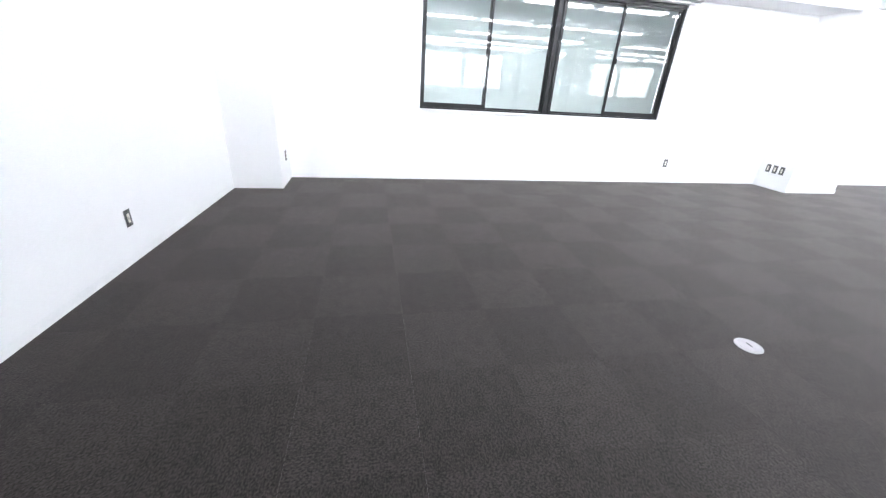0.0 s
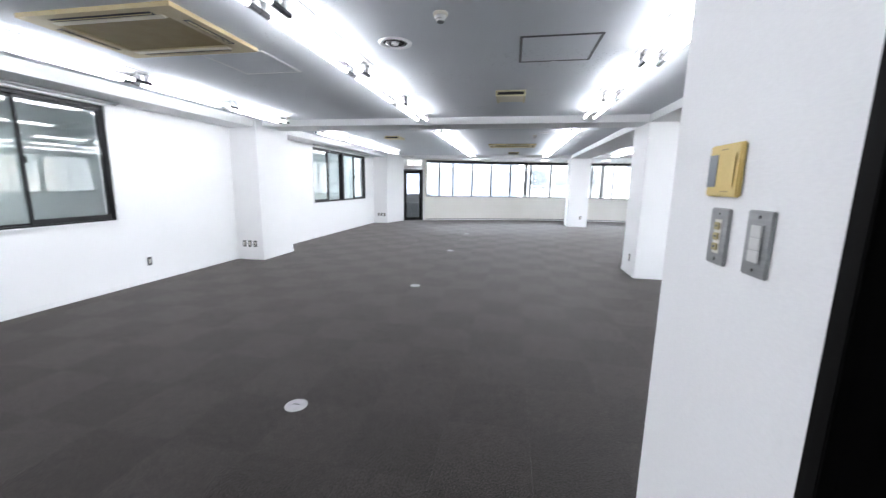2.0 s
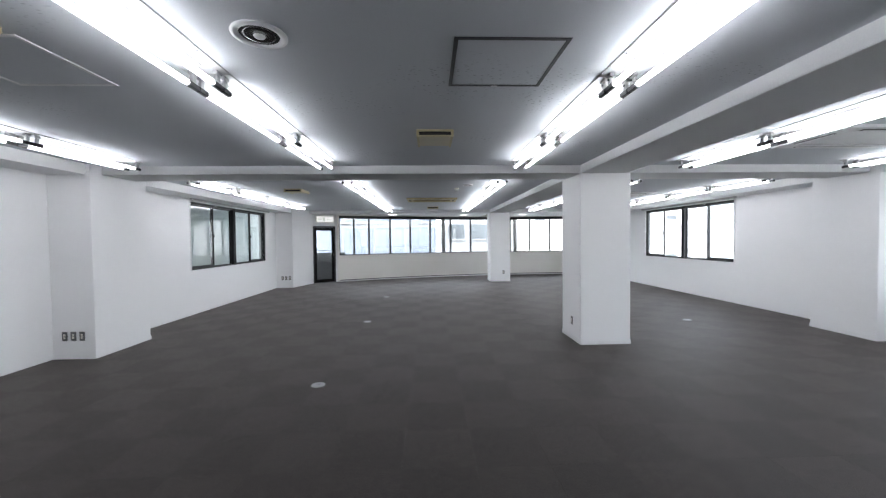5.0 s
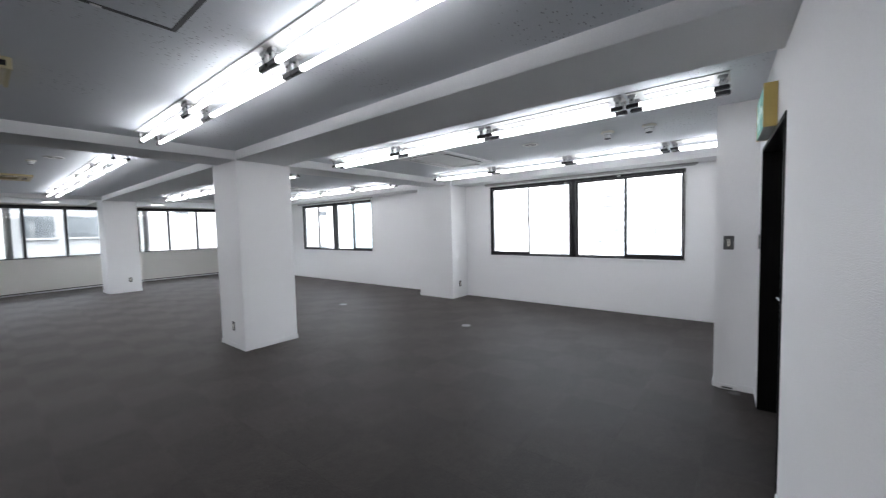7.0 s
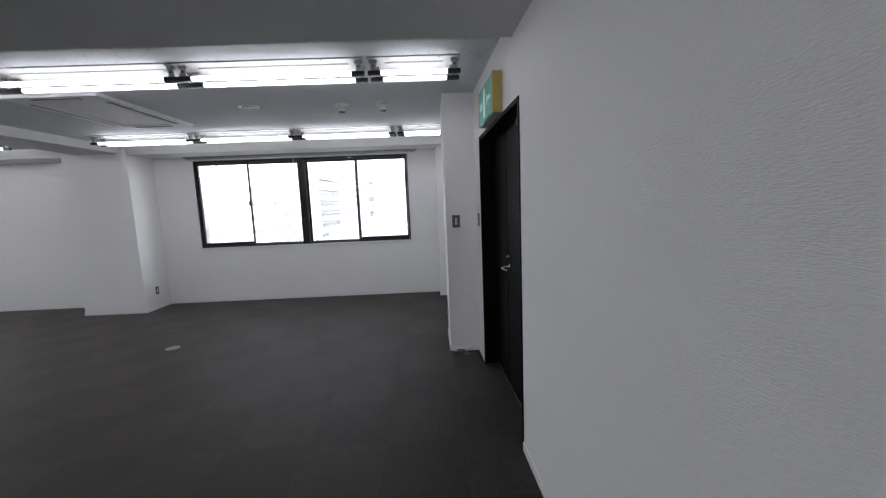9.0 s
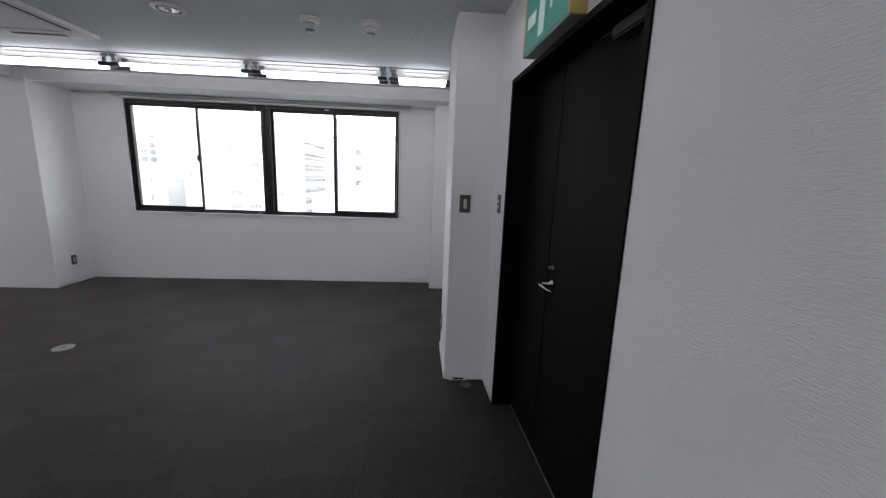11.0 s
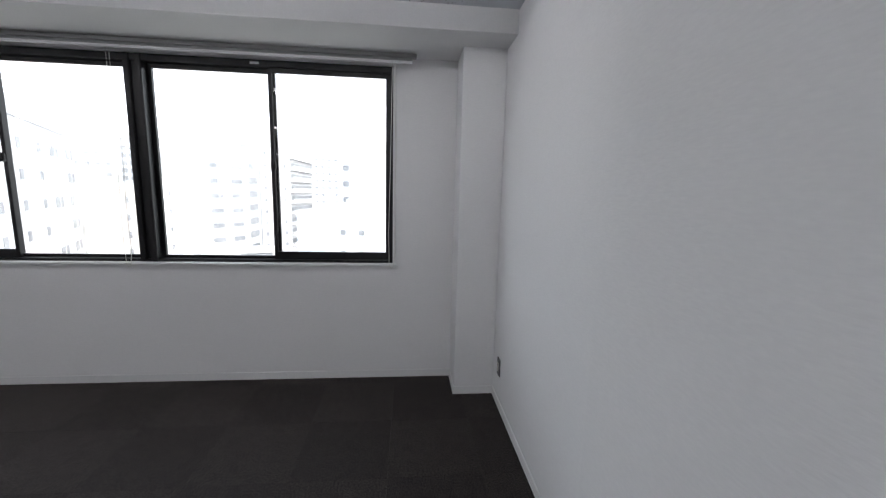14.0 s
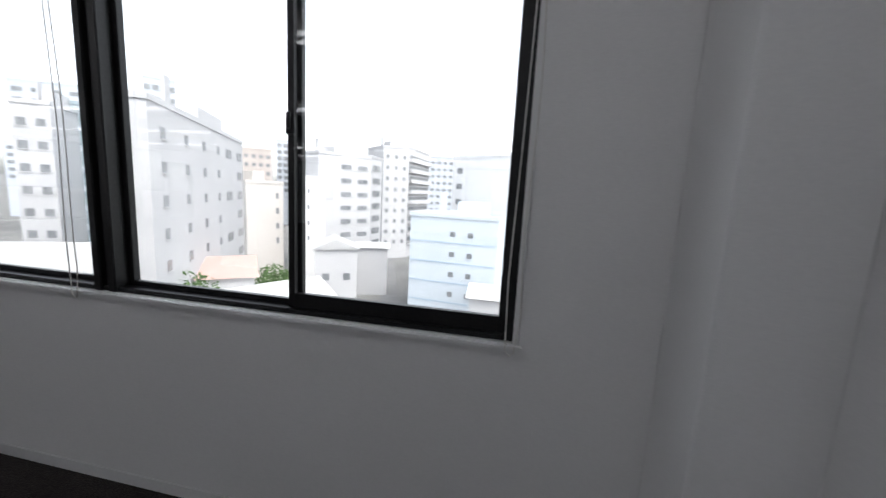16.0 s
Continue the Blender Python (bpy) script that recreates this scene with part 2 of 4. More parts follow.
def tube_path(points, r, seg=6):
    """A thin bent rod through the points."""
    bm = bmesh.new()
    pts = [Vector(p) for p in points]
    rings = []
    for i, p in enumerate(pts):
        d = (pts[min(i + 1, len(pts) - 1)] - pts[max(i - 1, 0)]).normalized()
        u = d.orthogonal().normalized() if abs(d.x) > 0.99 else d.cross(Vector((1, 0, 0))).normalized()
        w = d.cross(u)
        rings.append([bm.verts.new(p + r * (math.cos(6.28318531 * k / seg) * u + math.sin(6.28318531 * k / seg) * w)) for k in range(seg)])
    for a, b in zip(rings, rings[1:]):
        for i in range(seg):
            j = (i + 1) % seg
            bm.faces.new((a[i], a[j], b[j], b[i]))
    bm.faces.new(rings[0][::-1])
    bm.faces.new(rings[-1])
    bmesh.ops.recalc_face_normals(bm, faces=bm.faces)
    return bm


def part(name, bm, material, parent=None, label="", smooth=False):
    me = bpy.data.meshes.new(name)
    bm.to_mesh(me)
    bm.free()
    me.materials.append(material)
    if smooth:
        me.polygons.foreach_set("use_smooth", [True] * len(me.polygons))
    ob = new(name, me)
    ob.parent = parent
    if label:
        tagged(ob, label)
    return ob


def again(ob, name, parent, x=0, y=0, z=0):
    """Another object on the same mesh."""
    o = new(name, ob.data)
    o.parent, o.location = parent, (x, y, z)
    return o


def thing(name, label, category, group="", kind="", m=None):
    e = new(name)
    tagged(e, label, category, group, kind)
    if m is not None:
        e.matrix_basis = m
    return e


def structure(name, bm, material, label, category):
    return tagged(part(name, bm, material), label, category, kind="structure")


# ---- plan ----
XL, XR, YB, H = -5.30, 6.51, -1.60, 2.535
BZ = 2.424
SILL, HEAD = 0.914, 2.362
XC, YC = 0.201, 1.353
CORE = Matrix.Translation((XC, 1.207, 0)) @ Matrix.Rotation(math.atan2(0.150, 3.66), 4, "Z")


def north_y(x):
    return 16.8 - 0.03 * (x - 4.2) ** 2


def wall_along_y(name, xa, xb, y0, y1, holes, material, label):
    """A wall between xa and xb, from y0 to y1, with holes (y0, y1, z0, z1) cut through."""
    bm = bmesh.new()
    at = y0
    for h0, h1, z0, z1 in holes:
        bx(bm, xa, xb, at, h0, 0, H)
        if z0 > 0:
            bx(bm, xa, xb, h0, h1, 0, z0)
        bx(bm, xa, xb, h0, h1, z1, H)
        at = h1
    bx(bm, xa, xb, at, y1, 0, H)
    return structure(name, bm, material, label, "wall")


WIN_L = ((0.59, 4.11), (9.08, 12.63))
WIN_R = ((2.14, 5.67), (9.42, 12.94))
wall_along_y("wall_west", XL - 0.2, XL, YB - 0.2, 14.75, [(a, b, SILL, HEAD) for a, b in WIN_L], WALL, "white vinyl papered wall with two sliding windows")
wall_along_y("wall_east", XR, XR + 0.2, 1.2, 16.95, [(a, b, SILL, HEAD) for a, b in WIN_R], WALL, "white vinyl papered wall with two sliding windows")
structure("wall_south", prism(bmesh.new(), [(XL - 0.2, -1.75), (XC + 0.16, -2.0), (XC + 0.16, -1.79), (XL - 0.2, -1.535)], 0, H), WALL, "white vinyl papered wall with a socket", "wall")
bm = boxes((XC, XC + 0.16, 0.62, 1.207, 0, H), (XC, XC + 0.16, -0.28, 0.62, 2.06, H), (XC, XC + 0.16, -1.8, -0.28, 0, H))
structure("wall_core_west", bm, WALL, "white papered end wall beside a black door", "wall")
bm = boxes((0.0, 2.062, -0.16, 0, 0, H), (2.062, 3.35, -0.16, 0, 2.07, H), (3.35, 3.70, -0.16, 0, 0, H))
structure("wall_core_north", bm, EMBOSS, "white embossed papered wall around a recessed black door", "wall").matrix_basis = CORE
structure("pillar_core", boxes((3.85, 4.40, 1.15, 1.653, 0, H), bevel=0.004), WALL, "white papered pillar with a switch plate", "pillar")
structure("wall_core_east", boxes((4.40, XR, 1.21, 1.41, 0, H)), WALL, "white papered wall beside the window corner", "wall")
structure("pillar_southeast", boxes((6.225, XR, 1.41, 1.70, 0, H), bevel=0.004), WALL, "slim white papered corner pillar", "pillar")
structure("pillar_southwest", boxes((XL, -4.755, YB, -1.03, 0, H), bevel=0.004), WALL, "white papered corner pillar", "pillar")
structure("pillar_west", boxes((XL, -4.755, 6.213, 7.176, 0, H), bevel=0.004), WALL, "broad white papered wall pillar with three sockets", "pillar")
structure("pillar_east", boxes((5.96, XR, 6.265, 7.202, 0, H), bevel=0.004), WALL, "broad white papered wall pillar beside the windows", "pillar")
structure("column_1", boxes((1.745, 2.463, 6.397, 7.118, 0, BZ), bevel=0.006), WALL, "free-standing white papered square column", "column")
structure("column_2", boxes((1.755, 2.445, 14.30, 15.02, 0, BZ), bevel=0.006), WALL, "free-standing white papered square column near curved windows", "column")
bm = prism(bmesh.new(), [(-5.3, 13.379), (-4.777, 13.379), (-4.472, 14.507), (-4.60, 14.70), (-5.3, 14.75)], 0, H)
structure("pillar_northwest", bm, WALL, "white papered pillar with a slanted face beside the glass door", "pillar")

# slanted door wall in the north-west
DX, DY = Vector((-4.472, 14.507)), Vector((-3.801, 14.945))
DIR = (DY - DX).normalized()
OUT = Vector((-DIR.y, DIR.x))
DOORM = Matrix.Translation((DX.x, DX.y, 0)) @ Matrix.Rotation(math.atan2(DIR.y, DIR.x), 4, "Z")
DW = (DY - DX).length
bm = boxes((-0.1, DW + 0.12, 0, 0.2, 2.02, H), (DW, DW + 0.12, 0, 0.2, 0, 2.02))
ob = structure("wall_northwest", bm, WALL, "white papered wall piece around a glass door", "wall")
ob.matrix_basis = DOORM

# curved north wall in facets with a strip of windows
NX = [-3.66, -3.17, -2.65, -1.89, -1.13, -0.35, 0.48, 1.31, 2.15, 2.99, 3.83, 4.68, 5.50, 6.20]


def band(bm, x0, x1, z0, z1, d0, d1):
    """A piece of the curved wall between two offsets outwards."""
    p, q = Vector((x0, north_y(x0))), Vector((x1, north_y(x1)))
    n0 = Vector((0.06 * (x0 - 4.2), 1)).normalized()
    n1 = Vector((0.06 * (x1 - 4.2), 1)).normalized()
    prism(bm, [tuple(p + d0 * n0), tuple(q + d0 * n1), tuple(q + d1 * n1), tuple(p + d1 * n0)], z0, z1)


bm = bmesh.new()
for a, b in zip(NX, NX[1:]):
    band(bm, a, b, 0, 0.94, 0, 0.2)
    band(bm, a, b, 2.40, H, 0, 0.2)
band(bm, 6.20, 6.70, 0, H, 0, 0.2)
band(bm, -3.72, -3.66, 0, H, 0, 0.2)
structure("wall_north", bm, CREAM, "curved cream papered wall under a strip of windows", "wall")
bm = bmesh.new()
for a, b in zip(NX, NX[1:]):
    band(bm, a, b, 0.040, 0.062, -0.03, -0.001)
structure("baseboard_north_slot", bm, DARK, "dark slot strip above the skirting of the curved wall", "trim")
bm = bmesh.new()
for a, b in zip(NX, NX[1:]):
    band(bm, a, b, 0.004, 0.039, -0.045, -0.001)
structure("baseboard_north", bm, PAINT, "white skirting rail along the curved wall", "baseboard")

# ceiling, beams, soffits
structure("ceiling", boxes((XL - 0.2, XR + 0.2, YB - 0.5, 17.2, H, H + 0.25)), CEIL, "grey-white pitted mineral board ceiling", "ceiling")
structure("beam_long", boxes((1.745, 2.41, YC - 0.1, 15.0, BZ, H + 0.01), bevel=0.004), BEAM, "long white painted ceiling beam over the columns", "beam")
structure("beam_cross_west", boxes((XL, 1.745, 6.39, 6.96, BZ, H + 0.01)), BEAM, "white painted cross beam under the ceiling", "beam")
structure("beam_cross_east", boxes((2.41, XR, 6.39, 6.96, BZ, H + 0.01)), BEAM, "white painted cross beam under the ceiling", "beam")
SOFF = 2.400
structure("soffit_east_1", boxes((5.99, XR, 1.40, 6.30, SOFF, H + 0.01)), BEAM, "white boxed soffit above the window", "soffit")
structure("soffit_east_2", boxes((5.99, XR, 7.18, 14.3, SOFF, H + 0.01)), BEAM, "white boxed soffit above the window", "soffit")
structure("soffit_west_1", boxes((XL, -4.80, -1.05, 6.23, SOFF, H + 0.01)), BEAM, "white boxed soffit above the window", "soffit")
structure("soffit_west_2", boxes((XL, -4.80, 7.16, 13.40, SOFF, H + 0.01)), BEAM, "white boxed soffit above the window", "soffit")
bm = prism(bmesh.new(), [(-4.9, 14.3), (1.75, 14.3), (1.75, 16.75), (0.4, 16.5), (-1.5, 15.95), (-3.66, 15.1), (-4.6, 14.6)], 2.44, H + 0.01)
prism(bm, [(2.445, 14.3), (XR, 14.3), (XR, 16.8), (2.445, 16.8)], 2.44, H + 0.01)
structure("soffit_north", bm, BEAM, "lowered white ceiling strip along the curved windows", "soffit")

# baseboards
base = [("baseboard_east_1", (XR - 0.008, XR, 1.70, 6.265, 0.001, 0.06)), ("baseboard_east_2", (XR - 0.008, XR, 7.202, 16.5, 0.001, 0.06)),
        ("baseboard_core_1", (4.405, 6.225, 1.41, 1.418, 0.001, 0.06)), 
        ("baseboard_core_4", (3.86, 4.40, 1.653, 1.661, 0.001, 0.06)),
        ("baseboard_core_5", (6.217, 6.225, 1.41, 1.70, 0.001, 0.06)), ("baseboard_core_6", (6.217, XR - 0.008, 1.70, 1.708, 0.001, 0.06)),
        ("baseboard_core_7", (3.842, 3.8499, YC + 0.012, 1.475, 0.001, 0.06)),
        ("baseboard_west_1", (XL, XL + 0.008, -1.03, 6.213, 0.001, 0.06)), ("baseboard_west_2", (XL, XL + 0.008, 7.176, 13.379, 0.001, 0.06)),
        ("baseboard_core_8", (XC - 0.008, XC, 0.66, 1.207, 0.001, 0.06))]
for nm, d in base:
    structure(nm, boxes(d, bevel=0.002), PAINT, "thin white vinyl baseboard", "baseboard")
structure("baseboard_south", prism(bmesh.new(), [(-4.755, -1.572), (XC, -1.793), (XC, -1.785), (-4.755, -1.564)], 0.001, 0.06), PAINT, "thin white vinyl baseboard", "baseboard")
for nm, d in (("baseboard_core_2", (-0.008, 2.062, 0, 0.008, 0.001, 0.06)), ("baseboard_core_3", (3.36, 3.655, 0, 0.008, 0.001, 0.06))):
    structure(nm, boxes(d, bevel=0.002), PAINT, "thin white vinyl baseboard", "baseboard").matrix_basis = CORE
for nm, (x0, x1, y0, y1) in (("baseboard_pillar_west", (XL, -4.755, 6.213, 7.176)), ("baseboard_pillar_east", (5.96, XR, 6.265, 7.202)), ("baseboard_column_1", (1.745, 2.463, 6.397, 7.118)), ("baseboard_column_2", (1.755, 2.445, 14.30, 15.02))):
    e = 0.006
    structure(nm, boxes((x0 - e, x1 + e, y0 - e, y0, 0.001, 0.055), (x0 - e, x1 + e, y1, y1 + e, 0.001, 0.055), (x0 - e, x0, y0, y1, 0.001, 0.055), (x1, x1 + e, y0, y1, 0.001, 0.055)), PAINT, "thin white vinyl baseboard round the pillar", "baseboard")


# ---- windows ----
def ring(x0, x1, y0, y1, z0, z1, wl, wr, wb, wt, bevel=0.003):
    """A frame in a wall that runs along y: four bars, butted."""
    return boxes((x0, x1, y0, y0 + wl, z0, z1), (x0, x1, y1 - wr, y1, z0, z1), (x0, x1, y0 + wl, y1 - wr, z0, z0 + wb), (x0, x1, y0 + wl, y1 - wr, z1 - wt, z1), bevel=bevel)


def sliding_window(name, y0, y1, wall_x, inward, label):
    """Four sliding sashes in a bronze frame. inward: -1 where the room lies at smaller x."""
    e = thing(name, label, "window", kind="structure", m=pose(wall_x, 0, 0))
    s = inward

    def rx(a, b):
        return (min(s * a, s * b), max(s * a, s * b))
    t = 0.020
    part("window_trim", ring(*rx(0.012, -0.13), y0 + 0.0015, y1 - 0.0015, SILL, HEAD, t, t, 0.007, t), PAINT, e, "thin white painted window trim")
    part("window_sill", boxes((*rx(0.030, 0.013), y0 - 0.01, y1 + 0.01, SILL - 0.013, SILL + 0.006), bevel=0.003), PAINT, e, "narrow white sill edge")
    a, b, lo, hi = y0 + t, y1 - t, SILL + 0.007, HEAD - t
    part("window_frame", ring(*rx(-0.01, -0.12), a, b, lo, hi, 0.03, 0.03, 0.020, 0.045), ALU, e)
    mid = (a + b) / 2
    part("mullion", boxes((*rx(0.0, -0.115), mid - 0.058, mid - 0.018, lo, hi), (*rx(-0.02, -0.11), mid - 0.018, mid + 0.018, lo, hi), (*rx(0.0, -0.115), mid + 0.018, mid + 0.058, lo, hi), bevel=0.004), ALU, e, "ribbed bronze mullion")
    for k, (p, q) in enumerate(((a + 0.03, mid - 0.058), (mid + 0.058, b - 0.03))):
        m2 = (p + q) / 2
        for j, (u, v) in enumerate(((p, m2 + 0.02), (m2 - 0.02, q))):
            d0, d1 = ((-0.03, -0.055) if j == k else (-0.062, -0.087))
            bot = 0.058 if j == k else 0.022
            sash = part("sash", ring(*rx(d0, d1), u, v, lo + 0.020, hi - 0.045, 0.026, 0.026, bot, 0.03, 0.002), ALU, e)
            g = (d0 + d1) / 2
            part("pane", boxes((*rx(g - 0.002, g + 0.002), u + 0.024, v - 0.024, lo + 0.020 + bot - 0.002, hi - 0.077)), GLASS, sash, "clear glass pane")
        lk = part("lock", boxes((*rx(-0.029, -0.012), m2 - 0.018, m2 + 0.018, 1.60, 1.66), bevel=0.004), ALU, e, "small crescent lock")
        part("lock_lever", boxes((*rx(-0.011, 0.0), m2 - 0.008, m2 + 0.008, 1.62, 1.68), bevel=0.003), ALU, lk)
    part("label_sticker", boxes((*rx(-0.0095, -0.008), mid - 0.82, mid - 0.76, hi - 0.03, hi - 0.015)), PAINT, e, "small pale sticker on the frame")
    return e


sliding_window("window_1", *WIN_L[0], XL, 1, "bronze aluminium sliding window facing a neighbouring wall")
sliding_window("window_2", *WIN_L[1], XL, 1, "bronze aluminium sliding window facing a neighbouring wall")
sliding_window("window_3", *WIN_R[0], XR, -1, "bronze aluminium sliding window over the city")
sliding_window("window_4", *WIN_R[1], XR, -1, "bronze aluminium sliding window over the city")

e = thing("window_5", "curved strip of bronze framed window panes", "window", kind="structure")
for a, b in zip(NX, NX[1:]):
    bm = bmesh.new()
    w = 0.028
    band(bm, a + 0.001, b - 0.001, 0.941, 0.985, 0.02, 0.10)
    band(bm, a + 0.001, b - 0.001, 2.30, 2.399, 0.02, 0.10)
    band(bm, a + 0.001, a + w, 0.985, 2.30, 0.02, 0.10)
    band(bm, b - w, b - 0.001, 0.985, 2.30, 0.02, 0.10)
    f = part("window_frame", bm, ALU, e)
    bm = bmesh.new()
    band(bm, a + w, b - w, 0.985, 2.30, 0.055, 0.06)
    part("pane", bm, GLASS, f, "clear glass pane")
bm = bmesh.new()
for a, b in zip(NX, NX[1:]):
    band(bm, a, b, 0.941, 0.955, -0.03, 0.019)
part("window_sill", bm, PAINT, e, "thin white sill")


# ---- blinds ----
def raised_blind(y0, y1, x, s, cords, label):
    e = thing("venetian_blind", label, "blind", "window blinds", m=pose(x, 0, 0))
    part("head_rail", boxes((-0.02, 0.02, y0, y1, SOFF - 0.028, SOFF - 0.001), bevel=0.003), STEELPLATE, e, "grey metal head rail")
    for i in range(3):
        part("slat", boxes((-0.012, 0.013, y0 + 0.03, y1 - 0.03, SOFF - 0.046 + i * 0.0055, SOFF - 0.0425 + i * 0.0055)), BLADE, e, "gathered thin slat")
    part("bottom_rail", boxes((-0.012, 0.012, y0 + 0.03, y1 - 0.03, SOFF - 0.06, SOFF - 0.047), bevel=0.002), PAINT, e)
    for y, zb in cords:
        o = -0.052 * s
        pts = [(-0.022 * s, y, SOFF - 0.01)] + [(o + 0.03 * s * (1 - i / 12) ** 3 + 0.002 * math.sin(i), y + 0.006 * math.sin(i * 0.9), SOFF - 0.01 - (SOFF - zb) * i / 12) for i in range(1, 12)]
        pts += [(o, y + 0.012, zb), (o, y + 0.025, zb - 0.012), (o, y + 0.04, zb + 0.006), (o, y + 0.046, zb + 0.25), (o, y + 0.035, zb + 0.7), (-0.022 * s, y + 0.02, SOFF - 0.01)]
        part("pull_cord", tube_path(pts, 0.0022), CORD, e, "thin white looped pull cord")
    return e


raised_blind(2.0, 5.72, 6.42, -1, ((2.145, 0.90), (3.99, 0.90)), "raised grey venetian blind above the window")
raised_blind(9.3, 13.0, 6.42, -1, (), "raised grey venetian blind above the window")
raised_blind(9.0, 12.7, -5.21, 1, (), "raised grey venetian blind above the window")
raised_blind(0.5, 4.2, -5.21, 1, (), "raised grey venetian blind above the window")


# ---- doors ----
def black_double_door():
    e = thing("door_2", "closed black double door in a deep black frame", "door", kind="structure", m=CORE @ pose(2.062, 0, 0))
    w = 3.35 - 2.062
    f = 0.03
    part("door_frame", boxes((0.001, f, -0.16, 0.006, 0, 2.069), (w - f, w - 0.001, -0.16, 0.006, 0, 2.069), (f, w - f, -0.16, 0.006, 2.069 - f, 2.069), bevel=0.002), BLACKDOOR, e, "black steel door frame")
    meet = 0.823
    main = part("leaf", boxes((f + 0.004, meet - 0.003, -0.158, -0.12, 0.008, 2.035), bevel=0.003), BLACKDOOR, e, "black wood-grain main leaf")
    part("leaf", boxes((meet + 0.003, w - f - 0.004, -0.158, -0.12, 0.008, 2.035), bevel=0.003), BLACKDOOR, e, "black wood-grain narrow leaf")
    part("threshold", boxes((f, w - f, -0.15, -0.115, 0.001, 0.0075), bevel=0.001), STEELPLATE, e, "thin steel threshold")
    hx, fy = 0.750, -0.12
    part("door_handle", lathe([(0.025, 0), (0.025, -0.006), (0.019, -0.012), (0.010, -0.014), (0.010, -0.055)], 20, "y", (hx, fy, 0.995)), CHROME, main, "polished steel handle rose", True)
    bm = bmesh.new()
    stations = [(hx + 0.010, 0.062, 0.010, 0.0), (hx, 0.066, 0.0125, 0.0), (hx - 0.05, 0.064, 0.012, -0.001), (hx - 0.085, 0.060, 0.011, -0.003), (hx - 0.105, 0.052, 0.009, -0.005), (hx - 0.112, 0.044, 0.006, -0.006)]
    rings = [[bm.verts.new((x, fy + o + dy * 0.0065, 0.995 + dz + k * r)) for dy, k in ((-1, -0.6), (1, -0.6), (1.3, 0), (1, 0.6), (-1, 0.6), (-1.3, 0))] for x, o, r, dz in stations]
    for p, q in zip(rings, rings[1:]):
        for i in range(6):
            bm.faces.new((p[i], p[(i + 1) % 6], q[(i + 1) % 6], q[i]))
    bm.faces.new(rings[0])
    bm.faces.new(rings[-1][::-1])
    bmesh.ops.recalc_face_normals(bm, faces=bm.faces)
    part("lever_bar", bm, CHROME, main, "polished steel lever bar", True)
    part("thumb_turn", lathe([(0.022, 0), (0.022, -0.008), (0.014, -0.012), (0.012, -0.026)], 18, "y", (hx, fy, 1.075)), CHROME, main, "round steel deadbolt turn", True)
    part("door_closer", boxes((0.10, 0.34, -0.118, -0.07, 1.975, 2.02), bevel=0.006), ALU, e, "dark door closer body")
    part("closer_arm", boxes((0.30, 0.52, -0.11, -0.095, 2.024, 2.034), bevel=0.002), CHROME, e, "steel closer arm")
    return e


black_double_door()
e = thing("door_1", "black door in a black steel frame", "door", kind="structure", m=pose(XC, 0, 0))
part("door_frame", boxes((-0.008, 0.16, 0.585, 0.619, 0, 2.058), (-0.008, 0.16, -0.279, -0.245, 0, 2.058), (-0.008, 0.16, -0.245, 0.585, 2.025, 2.058), bevel=0.002), BLACKDOOR, e, "black steel door frame")
leaf = part("leaf", boxes((0.11, 0.15, -0.243, 0.583, 0.008, 2.02), bevel=0.003), BLACKDOOR, e, "black wood-grain leaf")
part("door_handle", lathe([(0.026, 0), (0.026, -0.006), (0.010, -0.014), (0.010, -0.05)], 20, "x", (0.11, -0.18, 0.95)), CHROME, leaf, "polished steel handle", True)

e = thing("door_3", "black framed glass door to a balcony", "door", kind="structure", m=DOORM)
part("door_frame", boxes((0.001, 0.05, -0.004, 0.12, 0, 2.018), (DW - 0.05, DW - 0.001, -0.004, 0.12, 0, 2.018), (0.05, DW - 0.05, -0.004, 0.12, 1.965, 2.018), bevel=0.003), ALU, e, "black door frame")
lf = part("leaf_frame", boxes((0.052, 0.13, 0.03, 0.07, 0.01, 1.962), (DW - 0.13, DW - 0.052, 0.03, 0.07, 0.01, 1.962), (0.13, DW - 0.13, 0.03, 0.07, 0.01, 0.12), (0.13, DW - 0.13, 0.03, 0.07, 1.86, 1.962), bevel=0.003), BLACKDOOR, e)
part("pane", boxes((0.128, DW - 0.128, 0.048, 0.053, 0.118, 1.862)), GLASS, lf, "clear glass pane")
part("door_handle", boxes((DW - 0.105, DW - 0.075, -0.01, 0.029, 0.93, 1.05), bevel=0.006), CHROME, lf, "steel handle")
structure("balcony_parapet", boxes((-0.9, 1.6, 1.2, 1.35, 0, 1.02), (-0.9, 1.6, 0.21, 1.35, -0.2, -0.02)), DIMRENDER, "dark grey rendered balcony parapet", "parapet").matrix_basis = DOORM
part("rail", boxes((-0.9, 1.6, 1.25, 1.29, 1.10, 1.13), (-0.9, -0.86, 1.25, 1.29, 1.02, 1.10), (1.56, 1.6, 1.25, 1.29, 1.02, 1.10)), STEELPLATE, bpy.data.objects["balcony_parapet"], "steel top rail")

